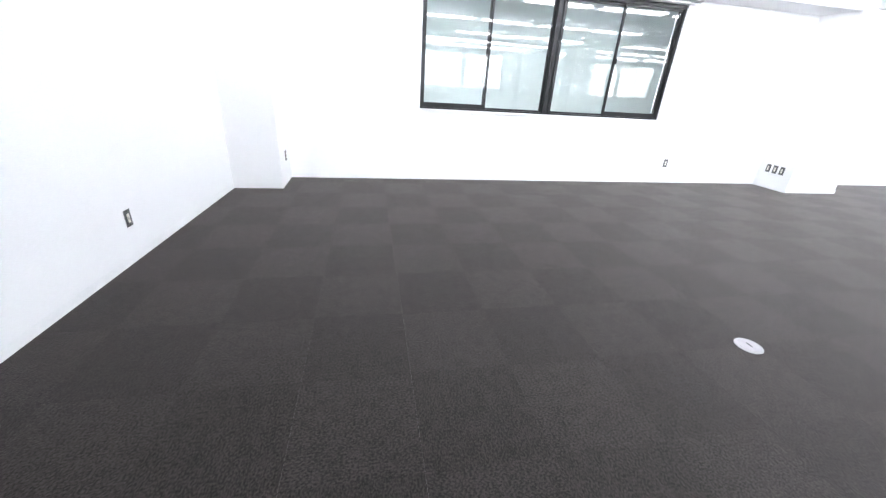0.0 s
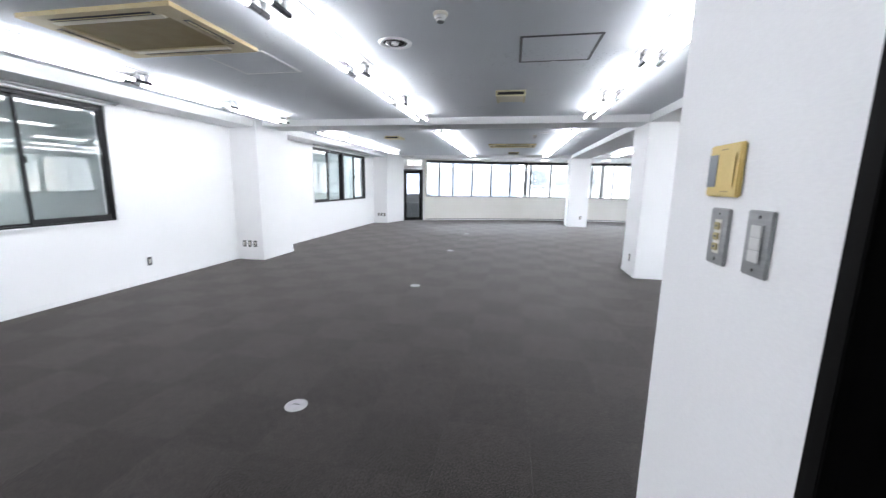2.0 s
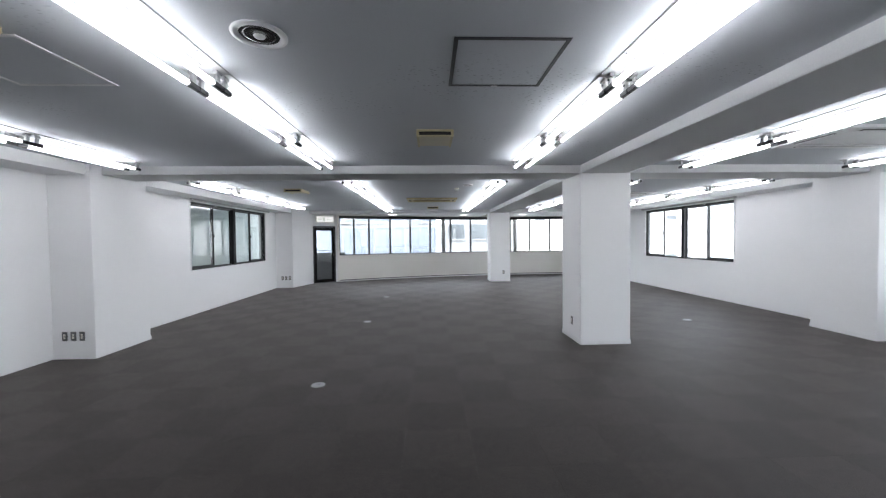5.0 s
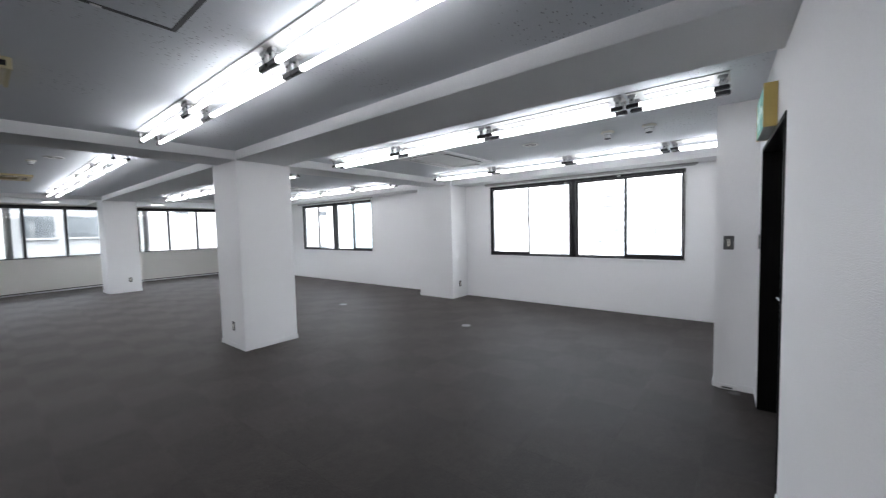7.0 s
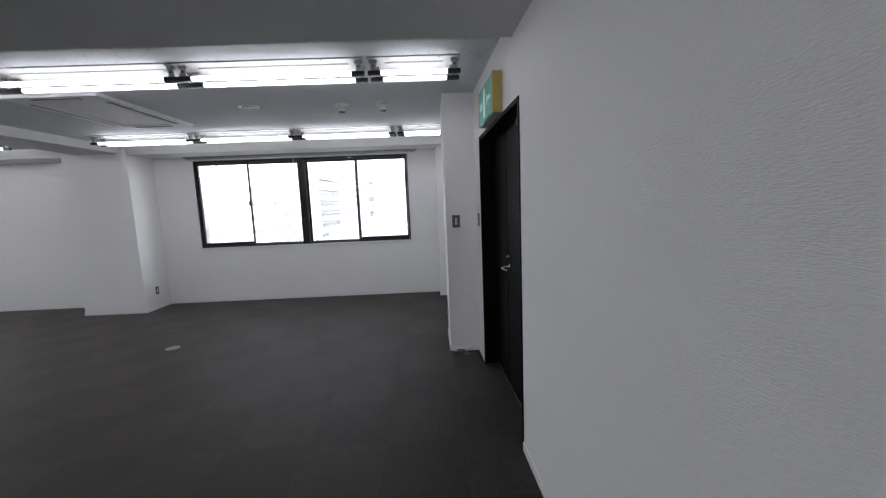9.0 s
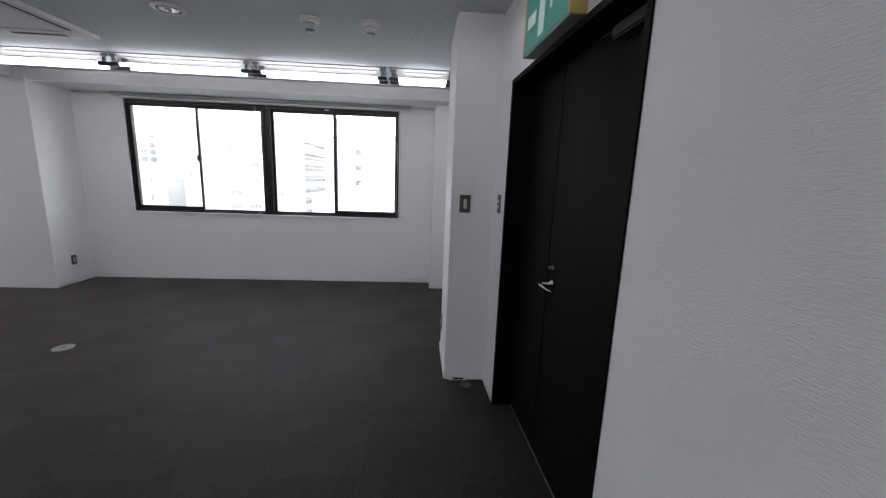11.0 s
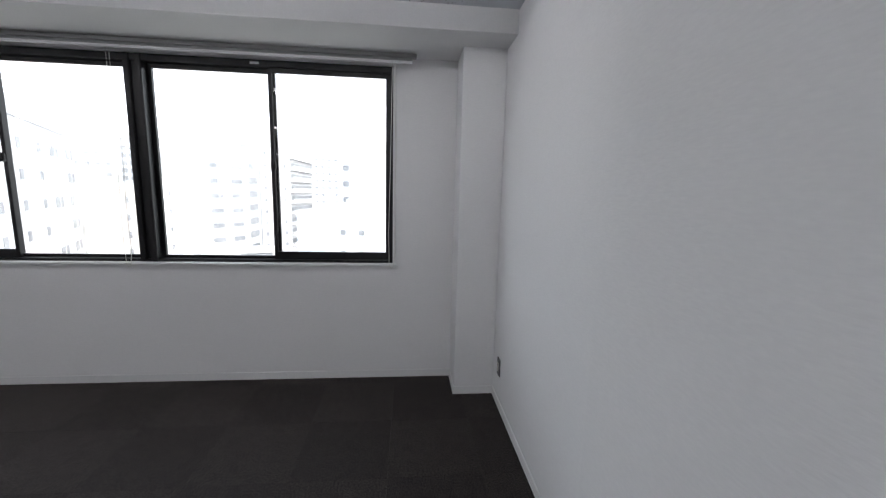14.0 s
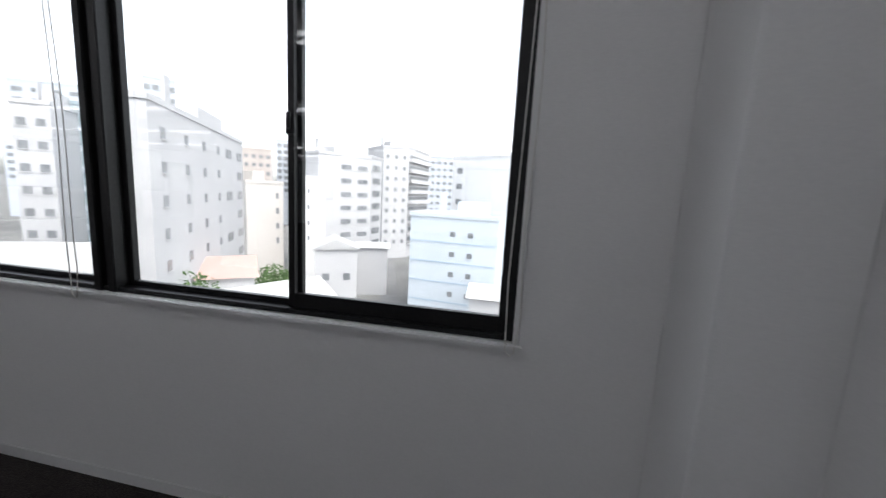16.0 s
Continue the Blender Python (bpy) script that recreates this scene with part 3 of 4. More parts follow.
# ---- exit signs ----
def exit_sign(m, w, h, d, label):
    """A shallow lit box; its face looks to local -y, its back is at y = 0."""
    e = thing("exit_sign", label, "sign", "exit signs", m=m)
    part("housing", boxes((-w / 2 + 0.0125, w / 2 - 0.0125, -d, -0.001, 0, h), bevel=0.003), ENAMEL if d > 0.055 else IVORY, e, "pale housing")
    for q in (-1, 1):
        part("end_cap", boxes((q * (w / 2 - 0.006) - 0.006, q * (w / 2 - 0.006) + 0.006, -d - 0.006, -0.001, -0.001, h + 0.001), bevel=0.002), YELLOWED if d > 0.055 else IVORY, e, "aged plastic end cap")
    part("face_panel", boxes((-w / 2 + 0.012, w / 2 - 0.012, -d - 0.004, -d - 0.0005, 0.006, h - 0.006), bevel=0.001), SIGNGREEN if d > 0.055 else SIGNPALE, e, "lit sign face")
    y0, y1 = -d - 0.0065, -d - 0.0045
    ink = SIGNWHITE if d > 0.055 else SIGNMIST
    part("door_symbol", boxes((-w * 0.12, w * 0.0, y0, y1, 0.03, h - 0.03)), ink, e, "pale doorway symbol")
    part("arrow_symbol", boxes((w * 0.12, w * 0.36, y0, y1, h * 0.45, h * 0.55), (w * 0.12, w * 0.16, y0, y1, h * 0.36, h * 0.45), (w * 0.12, w * 0.16, y0, y1, h * 0.55, h * 0.64)), ink, e, "plain arrow shape")
    part("sticker", boxes((-w / 2 - 0.0015, -w / 2 - 0.0003, -d * 0.75, -d * 0.3, h * 0.3, h * 0.55)), PAINT, e, "pale sticker on the end")
    part("letter_bars", boxes((-w * 0.4, -w * 0.2, y0, y1, h * 0.4, h * 0.6)), ink, e, "unreadable lettering as a bar")
    return e


exit_sign(CORE @ pose(2.71, 0, 2.072, 0, 0, 180), 0.52, 0.255, 0.060, "green lit exit sign with a yellowed housing above the black door")
exit_sign(DOORM @ pose(0.42, 0, 2.16), 0.62, 0.20, 0.05, "pale lit exit sign above the glass door")


# ---- fluorescent fittings ----
def fitting(length):
    e = thing("ceiling_light", "bare twin-tube fluorescent batten fixed to the ceiling", "ceiling light", "fluorescent battens", m=pose(0, 0, 50))
    hl, drop, side, cap = length / 2, -0.095, 0.071, 0.05
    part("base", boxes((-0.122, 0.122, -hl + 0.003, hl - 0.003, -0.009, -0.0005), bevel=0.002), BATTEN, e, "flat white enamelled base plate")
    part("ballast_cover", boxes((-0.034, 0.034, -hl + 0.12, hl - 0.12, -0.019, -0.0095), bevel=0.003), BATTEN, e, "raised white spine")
    tube = part("tube", lathe([(0.013, -hl + 2 * cap - 0.006), (0.0165, -hl + 2 * cap), (0.0165, hl - 2 * cap), (0.013, hl - 2 * cap + 0.006)], 12, "z"), TUBEGLOW, e, "glowing white tube", True)
    tube.data.transform(Matrix.Rotation(radians(90), 4, "X"))
    tube.location = (-side, 0, drop)
    again(tube, "tube", e, side, 0, drop)
    holder = foot = knob = None
    for sgn in (-1, 1):
        for x in (-side, side):
            y = sgn * (hl - cap)
            if holder is None:
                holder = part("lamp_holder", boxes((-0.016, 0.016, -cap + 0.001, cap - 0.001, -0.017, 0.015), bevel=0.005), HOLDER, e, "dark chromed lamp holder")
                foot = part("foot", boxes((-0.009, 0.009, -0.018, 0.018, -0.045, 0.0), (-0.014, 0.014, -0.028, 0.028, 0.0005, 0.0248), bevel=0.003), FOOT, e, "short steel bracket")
                knob = part("knob", lathe([(0.005, -0.005), (0.007, -0.002), (0.007, 0.004)], 10, "x"), CHROME, e, "small bright screw")
                holder.location, foot.location, knob.location = (x, y, drop), (x, sgn * (hl - 0.042), -0.0345), (x - 0.013, sgn * (hl - 0.042), -0.050)
            else:
                again(holder, "lamp_holder", e, x, y, drop)
                again(foot, "foot", e, x, sgn * (hl - 0.042), -0.0345)
                again(knob, "knob", e, x - 0.013, sgn * (hl - 0.042), -0.050)
        for x in (-0.103, 0.103):
            part("screw_cap", lathe([(0.005, -0.014), (0.008, -0.0095)], 10, "z", (x, sgn * hl * 0.55, 0)), STEELPLATE, e)
    return e


FULL, HALF = fitting(1.30), fitting(0.66)
SOUTH = [5.47, 4.17, 2.87]
rows = {-4.12: SOUTH + [1.57, 0.27], -1.69: SOUTH + [1.57, 0.27], 0.815: SOUTH, 3.04: SOUTH, 5.31: SOUTH}
north = {-4.12: 4, -1.69: 5, 0.815: 5, 3.04: 5, 5.31: 4}
for x, ys in rows.items():
    for y in ys + [7.92 + 1.30 * i for i in range(north[x])]:
        copy_thing(FULL, pose(x, y, H))
for x, y in ((-4.12, -0.71), (-1.69, -0.71), (3.04, 1.87), (5.31, 1.87)):
    copy_thing(HALF, pose(x, y, H))
for tpl in (FULL, HALF):
    for o in (*tpl.children_recursive, tpl):
        bpy.data.objects.remove(o)


# ---- ceiling things ----
def cassette(x, y, w, d, frame_m, grille_m, label, z=H):
    e = thing("air_conditioner", label, "air conditioner", "ceiling cassettes", m=pose(x, y, z))
    b = 0.15
    part("panel", boxes((-w / 2, w / 2, -d / 2, -d / 2 + b, -0.03, -0.0005), (-w / 2, w / 2, d / 2 - b, d / 2, -0.03, -0.0005), (-w / 2, -w / 2 + b, -d / 2 + b, d / 2 - b, -0.03, -0.0005), (w / 2 - b, w / 2, -d / 2 + b, d / 2 - b, -0.03, -0.0005)), frame_m, e, "moulded surround panel")
    part("intake_grille", boxes((-w / 2 + b + 0.006, w / 2 - b - 0.006, -d / 2 + b + 0.006, d / 2 - b - 0.006, -0.022, -0.004), bevel=0.003), grille_m, e, "flat intake grille")
    for y0 in (-d / 2 + 0.075, d / 2 - 0.075):
        sl = part("air_slot", boxes((-w / 2 + 0.2, w / 2 - 0.2, y0 - 0.022, y0 + 0.022, -0.0325, -0.0305)), DARK, e, "dark outlet slot")
        part("louvre", boxes((-w / 2 + 0.21, w / 2 - 0.21, y0 - 0.004, y0 + 0.004, -0.037, -0.033), bevel=0.001), frame_m, sl)
        q = 1 if y0 > 0 else -1
        ya, yb = sorted((q * (d / 2 - 0.147), q * (d / 2 - 0.101)))
        part("lip", boxes((-w / 2 + 0.16, w / 2 - 0.16, ya, yb, -0.036, -0.0305), bevel=0.002), WHITEPLASTIC if frame_m is WHITEPLASTIC else CREAMPLASTIC, e, "pale inner lip")
    for x0 in (-w / 2 + 0.075, w / 2 - 0.075):
        sl = part("air_slot", boxes((x0 - 0.022, x0 + 0.022, -d / 2 + 0.2, d / 2 - 0.2, -0.0325, -0.0305)), DARK, e, "dark outlet slot")
        part("louvre", boxes((x0 - 0.004, x0 + 0.004, -d / 2 + 0.21, d / 2 - 0.21, -0.037, -0.033), bevel=0.001), frame_m, sl)
    return e


cassette(-2.975, 2.63, 1.21, 0.83, BEIGE, TAN, "yellowed ceiling cassette air conditioner with a brown grille")
cassette(4.13, 4.92, 1.28, 0.80, WHITEPLASTIC, WHITEPLASTIC, "white ceiling cassette air conditioner")
cassette(-0.31, 10.85, 1.25, 0.80, BEIGE, TAN, "yellowed ceiling cassette air conditioner with a brown grille")
cassette(4.13, 9.9, 1.25, 0.80, WHITEPLASTIC, WHITEPLASTIC, "white ceiling cassette air conditioner")


def hatch(x0, x1, y0, y1, border, label):
    e = thing("access_hatch", label, "hatch", "ceiling hatches", m=pose(0, 0, H))
    b = 0.022
    part("hatch_frame", boxes((x0, x1, y0, y0 + b, -0.006, -0.0005), (x0, x1, y1 - b, y1, -0.006, -0.0005), (x0, x0 + b, y0 + b, y1 - b, -0.006, -0.0005), (x1 - b, x1, y0 + b, y1 - b, -0.006, -0.0005), bevel=0.001), border, e, "thin metal edge frame")
    part("hatch_panel", boxes((x0 + b + 0.003, x1 - b - 0.003, y0 + b + 0.003, y1 - b - 0.003, -0.004, -0.0005)), CEIL, e, "ceiling board panel")
    part("latch", boxes(((x0 + x1) / 2 - 0.02, (x0 + x1) / 2 + 0.02, y1 - b + 0.003, y1 - 0.004, -0.010, -0.0065), bevel=0.002), PAINT, e)


hatch(-0.24, 0.36, 3.09, 3.69, HATCHEDGE, "square ceiling access hatch with a dark metal edge")
hatch(-2.98, -2.37, 3.10, 3.71, PAINT, "square ceiling access hatch with a pale edge")
hatch(2.75, 3.35, 4.62, 5.22, PAINT, "square ceiling access hatch with a pale edge")


AGEDFRAME = textured("pale_yellowed_plastic", (0.56, 0.50, 0.30), (0.64, 0.58, 0.38), 9.0, 120.0, 0.5, 0.05, 0.0005)


def box_vent(x, y):
    e = thing("ceiling_vent", "yellowed plastic box vent under the ceiling", "vent", "box vents", m=pose(x, y, H))
    bm = bmesh.new()
    prof = [(-0.215, -0.0005), (-0.215, -0.058), (-0.19, -0.062), (0.235, -0.036), (0.235, -0.0005)]
    ends = [[bm.verts.new((sx * 0.15, p, q)) for p, q in prof] for sx in (-1, 1)]
    bm.faces.new(ends[0])
    bm.faces.new(ends[1][::-1])
    for i in range(5):
        j = (i + 1) % 5
        bm.faces.new((ends[0][i], ends[1][i], ends[1][j], ends[0][j]))
    bmesh.ops.recalc_face_normals(bm, faces=bm.faces)
    part("cover", bm, CREAMPLASTIC, e, "sloped cream cover plate")
    part("front_frame", boxes((-0.172, 0.172, -0.238, -0.2155, -0.066, -0.052), (-0.172, 0.172, -0.238, -0.2155, -0.016, -0.001), (-0.172, -0.150, -0.238, -0.2155, -0.052, -0.016), (0.150, 0.172, -0.238, -0.2155, -0.052, -0.016)), AGEDFRAME, e, "yellowed front frame")
    part("slot", boxes((-0.149, 0.149, -0.222, -0.2158, -0.051, -0.017)), DARK, e, "dark air slot")
    for sx in (-1, 1):
        part("side_cheek", boxes((sx * 0.161 - 0.0105, sx * 0.161 + 0.0105, -0.215, 0.238, -0.05, -0.001), bevel=0.003), AGEDFRAME, e)


for x, y in ((-0.315, 4.92), (-3.05, 8.9), (-0.27, 13.2)):
    box_vent(x, y)


def detector(x, y, big, label):
    e = thing("smoke_detector", label, "smoke detector", "smoke detectors", m=pose(x, y, H))
    k = 1.3 if big else 0.92
    part("base", lathe([(0.045 * k, -0.018), (0.052 * k, -0.014), (0.052 * k, -0.0005)], 28), IVORY, e, "", True)
    part("sensor_head", lathe([(0.012 * k, -0.060 * k), (0.026 * k, -0.056 * k), (0.032 * k, -0.040), (0.040 * k, -0.030), (0.040 * k, -0.0185)], 28), WHITEPLASTIC, e, "domed sensor head", True)
    # Dark cap that puts the shade under the detector into its colour.
    part("sensor_tip", lathe([(0.004, -0.066 * k), (0.024 * k, -0.062 * k), (0.026 * k, -0.0565 * k)], 20), GREYPLASTIC, e, "dark underside put in for shade", True)
    part("sensing_slot", lathe([(0.0335 * k, -0.040), (0.0335 * k, -0.036)], 28), DARK, e, "dark ring slot")


detector(-0.75, 2.63, False, "ivory smoke detector on the ceiling")
detector(4.12, 2.65, True, "ivory smoke detector on the ceiling")
detector(4.12, 2.24, True, "broad ivory heat detector on the ceiling")
detector(0.18, 8.75, False, "small ivory smoke detector on the ceiling")


def speaker(x, y, r, lit, label, cat):
    e = thing("ceiling_downlight" if lit else "ceiling_speaker", label, cat, m=pose(x, y, H))
    part("trim_ring", lathe([(r * 0.72, -0.001), (r * 0.74, -0.008), (r * 0.88, -0.012), (r, -0.007), (r, -0.0005)], 36, caps=False), WHITEPLASTIC, e, "round white trim ring", True)
    part("shadow_gap", lathe([(r * 0.60, -0.0015), (r * 0.72, -0.0012), (r * 0.72, -0.0005)], 36), DARK, e, "dark ring gap")
    part("reflector", lathe([(r * 0.26, -0.003), (r * 0.46, -0.0075), (r * 0.56, -0.0065), (r * 0.60, -0.0016)], 36), CHROME if lit else STEELPLATE, e, "grey recessed dish", True)
    part("lamp", lathe([(r * 0.08, -0.017), (r * 0.18, -0.0145), (r * 0.22, -0.0076)], 24), WHITEPLASTIC, e, "pale lamp", True)


speaker(-1.2, 3.09, 0.13, True, "round recessed emergency downlight with a chrome dish", "downlight")
speaker(4.11, 3.57, 0.10, False, "round white ceiling speaker", "speaker")
speaker(0.35, 8.3, 0.10, False, "round white ceiling speaker", "speaker")
for x, y in ((-1.72, 15.0), (0.93, 15.5), (3.2, 15.5)):
    e = thing("panel_light", "small square lit ceiling panel near the windows", "ceiling light", "panel lights", m=pose(x, y, 2.44))
    part("frame", boxes((-0.16, 0.16, -0.16, 0.16, -0.012, -0.0005), bevel=0.003), PAINT, e)
    part("diffuser", boxes((-0.14, 0.14, -0.14, 0.14, -0.016, -0.0125), bevel=0.001), PANELGLOW, e, "glowing square diffuser")


# ---- plates and sockets ----
def plate(x, y, z, turn, keys, material, label, cat="switch", w=0.070, h=0.120, key_m=None, kw=0.023, tot=0.066, gap=0.0012, dots=True, bed=None):
    """A wall plate whose face looks to local -y."""
    nm = "light_switch" if cat == "switch" else "wall_socket"
    e = thing(nm, label, cat, "wall plates", m=pose(x, y, z, 0, 0, turn))
    part("cover_plate", boxes((-w / 2, w / 2, -0.007, -0.0005, -h / 2, h / 2), bevel=0.0022), material, e, "metal cover plate" if material in (STEELPLATE, DARKPLATE) else "")
    n = max(1, keys)
    part("insert_surround", boxes((-kw / 2 - 0.003, kw / 2 + 0.003, -0.0079, -0.0071, -tot / 2 - 0.003, tot / 2 + 0.003), bevel=0.0003), bed or (DARK if dots and cat == "switch" else material), e, "recess round the inserts")
    for i in range(n):
        z0 = tot / 2 - (i + 1) * tot / n
        k = part("rocker" if cat == "switch" else "outlet", boxes((-kw / 2, kw / 2, -0.0112, -0.0080, z0 + gap, z0 + tot / n - gap), bevel=0.001), key_m or IVORY, e, "ivory insert")
        if cat == "switch" and dots:
            part("indicator", boxes((-0.004, 0.004, -0.0123, -0.0113, z0 + tot / n * 0.45, z0 + tot / n * 0.6)), GREYPLASTIC, k)
        elif cat != "switch":
            part("pin_slots", boxes((-0.0065, -0.0040, -0.0120, -0.0113, z0 + tot / n * 0.35, z0 + tot / n * 0.65), (0.0040, 0.0065, -0.0120, -0.0113, z0 + tot / n * 0.35, z0 + tot / n * 0.65)), DARK, k, "dark pin slots")
    for sz in (-1, 1):
        part("screw", lathe([(0.003, -0.0015), (0.0034, 0)], 10, "y", (0, -0.007, sz * (h / 2 - 0.012))), CHROME, e)
    return e


PALEKEY = mat("pale_grey_key", (0.62, 0.62, 0.60), 0.4)
DARKPLATE = textured("tarnished_steel_plate", (0.10, 0.10, 0.10), (0.15, 0.15, 0.15), 8.0, 300.0, 0.45, 0.05, 0.0005, 0.7, 0.5, (1, 1, 12))
SMOKED = mat("smoked_ivory_key", (0.50, 0.43, 0.24), 0.25)
plate(XC, 0.929, 1.346, -90, 3, STEELPLATE, "steel switch plate with three small smoked keys beside the door", key_m=SMOKED, kw=0.020, gap=0.003, bed=IVORY)
plate(XC, 0.797, 1.349, -90, 3, STEELPLATE, "steel switch plate with three large ivory rockers beside the door", key_m=PALEKEY, kw=0.030, tot=0.068, gap=0.0006, dots=False)
plate(3.85, 1.556, 1.325, -90, 5, DARKPLATE, "steel switch plate with a column of small keys on the pillar", h=0.122, w=0.076)
plate(3.682, 1.3505, 1.342, 182.3, 2, DARKPLATE, "tarnished steel switch plate with two separate pale keys", gap=0.009, tot=0.072, kw=0.026, dots=False)
e = thing("wall_controller", "yellowed plastic wall controller with a grey display", "wall controller", m=pose(XC, 0.934, 1.4835, 0, 0, -90))
part("housing", boxes((-0.059, 0.059, -0.011, -0.0005, -0.054, 0.054), bevel=0.003), YELLOWED, e, "yellowed plastic housing")
part("cover_flap", boxes((-0.018, 0.046, -0.0132, -0.0113, -0.034, 0.034), bevel=0.0012), YELLOWED, e, "smooth yellowed flap")
part("display", boxes((-0.056, -0.021, -0.0128, -0.0113, -0.034, 0.034), bevel=0.001), GREYPLASTIC, e, "dark grey display")
OCHRE = mat("ochre_print", (0.40, 0.29, 0.10), 0.6)
part("maker_mark", boxes((-0.012, 0.012, -0.0118, -0.0112, 0.0415, 0.0445)), OCHRE, e, "plain small mark")
part("label_bar", boxes((0.0, 0.028, -0.0118, -0.0112, -0.0445, -0.0415)), OCHRE, e, "plain small mark")

for x, y, z, turn in ((XL, 4.45, 0.302, 90), (-2.93, -1.652, 0.305, 177.4), (-5.14, 6.213, 0.30, 0), (-5.03, 6.213, 0.30, 0), (-4.92, 6.213, 0.30, 0),
                      (-5.11, 13.379, 0.31, 0), (-5.0, 13.379, 0.31, 0), (-4.88, 13.379, 0.31, 0), (1.745, 6.71, 0.285, -90), (6.22, 6.265, 0.30, 0),
                      (6.06, 1.41, 0.285, 180), (4.30, 1.653, 0.29, 180), (2.21, 14.30, 0.33, 0), (-5.05, -1.03, 0.33, 180)):
    plate(x, y, z, turn, 1 if (x, y) != (6.06, 1.41) else 2, DARKPLATE, "dull steel socket plate with an ivory outlet low on the wall", "socket")


LID = textured("dull_zinc_lid", (0.30, 0.29, 0.31), (0.40, 0.39, 0.41), 20.0, 200.0, 0.45, 0.1, 0.0005, 0.3)


def floor_socket(x, y):
    e = thing("floor_socket", "round brushed metal floor socket set in the carpet", "floor socket", "floor sockets", m=pose(x, y, 0))
    part("rim", lathe([(0.072, 0.0005), (0.072, 0.003), (0.066, 0.006), (0.060, 0.006)], 36), STEELPLATE, e, "brushed metal rim")
    part("lid", lathe([(0.058, 0.0062), (0.057, 0.0085), (0.02, 0.0095)], 36), LID, e, "dull grey metal lid")
    part("slot", boxes((-0.02, 0.02, -0.004, 0.004, 0.0096, 0.0102)), DARK, e)


for x, y in ((-1.575, 2.086), (-1.563, 5.13), (-1.546, 8.149), (-1.531, 11.10), (4.335, 4.782), (4.295, 7.825)):
    floor_socket(x, y)

# cable outlet at the foot of the core pillar
e = thing("cable_outlet", "low white cable outlet with a dark slot at the pillar foot", "outlet")
part("cover", boxes((3.832, 3.8495, 1.48, 1.625, 0.001, 0.045), bevel=0.004), PAINT, e, "white plastic cover")
part("slot", boxes((3.8305, 3.8318, 1.51, 1.59, 0.010, 0.024)), DARK, e, "dark slot")
e = thing("floor_patch", "flat grey adhesive patch on the carpet", "patch")
part("patch", lathe([(0.045, 0.0005), (0.040, 0.004), (0.018, 0.007)], 14, "z", (3.775, 1.50, 0)), GUM, e)


# ---- outside ----
GZ = -20.0
structure("ground", boxes((-2500, 2500, -2500, 2500, GZ - 1, GZ)), textured("asphalt_and_yards", (0.10, 0.10, 0.10), (0.22, 0.22, 0.21), 0.05, 2.0, 0.9, 0.1, 0.01), "grey city ground of streets and yards", "ground")
CONC = textured("white_facade_tiles", (0.44, 0.44, 0.45), (0.51, 0.51, 0.515), 0.3, 3.0, 0.8, 0.1, 0.01)
# Colour raised above CONC to stand for light missing on these shaded blocks.
WHITEF = textured("brightened_white_facade", (0.66, 0.66, 0.665), (0.73, 0.73, 0.73), 0.3, 3.0, 0.7, 0.1, 0.01)
CREAMF = textured("cream_facade", (0.53, 0.50, 0.47), (0.60, 0.57, 0.54), 0.3, 3.0, 0.8, 0.1, 0.01)
BLUEF = textured("pale_blue_facade", (0.50, 0.56, 0.61), (0.56, 0.61, 0.66), 0.3, 3.0, 0.7, 0.1, 0.01)
TEAL = textured("teal_glass_facade", (0.30, 0.37, 0.40), (0.38, 0.45, 0.48), 0.4, 2.0, 0.25, 0.05, 0.01)
# Haze is put into the next two colours: far blocks made paler.
GREYF = textured("hazed_grey_blue_facade", (0.44, 0.47, 0.52), (0.50, 0.53, 0.57), 0.3, 3.0, 0.7, 0.1, 0.01)
BROWNF = textured("hazed_brown_facade", (0.42, 0.37, 0.34), (0.49, 0.44, 0.41), 0.3, 3.0, 0.8, 0.1, 0.01)
WGLASS = textured("facade_window_glass", (0.15, 0.16, 0.17), (0.27, 0.28, 0.29), 0.35, 1.5, 0.2, 0.0, 0.001, 0, 0.5)
REDTILE = textured("red_roof_tiles", (0.40, 0.27, 0.24), (0.48, 0.34, 0.31), 0.8, 8.0, 0.85, 0.3, 0.03)
PALEROOF = textured("pale_sheet_roof", (0.38, 0.385, 0.385), (0.47, 0.47, 0.465), 0.5, 6.0, 0.6, 0.2, 0.02)


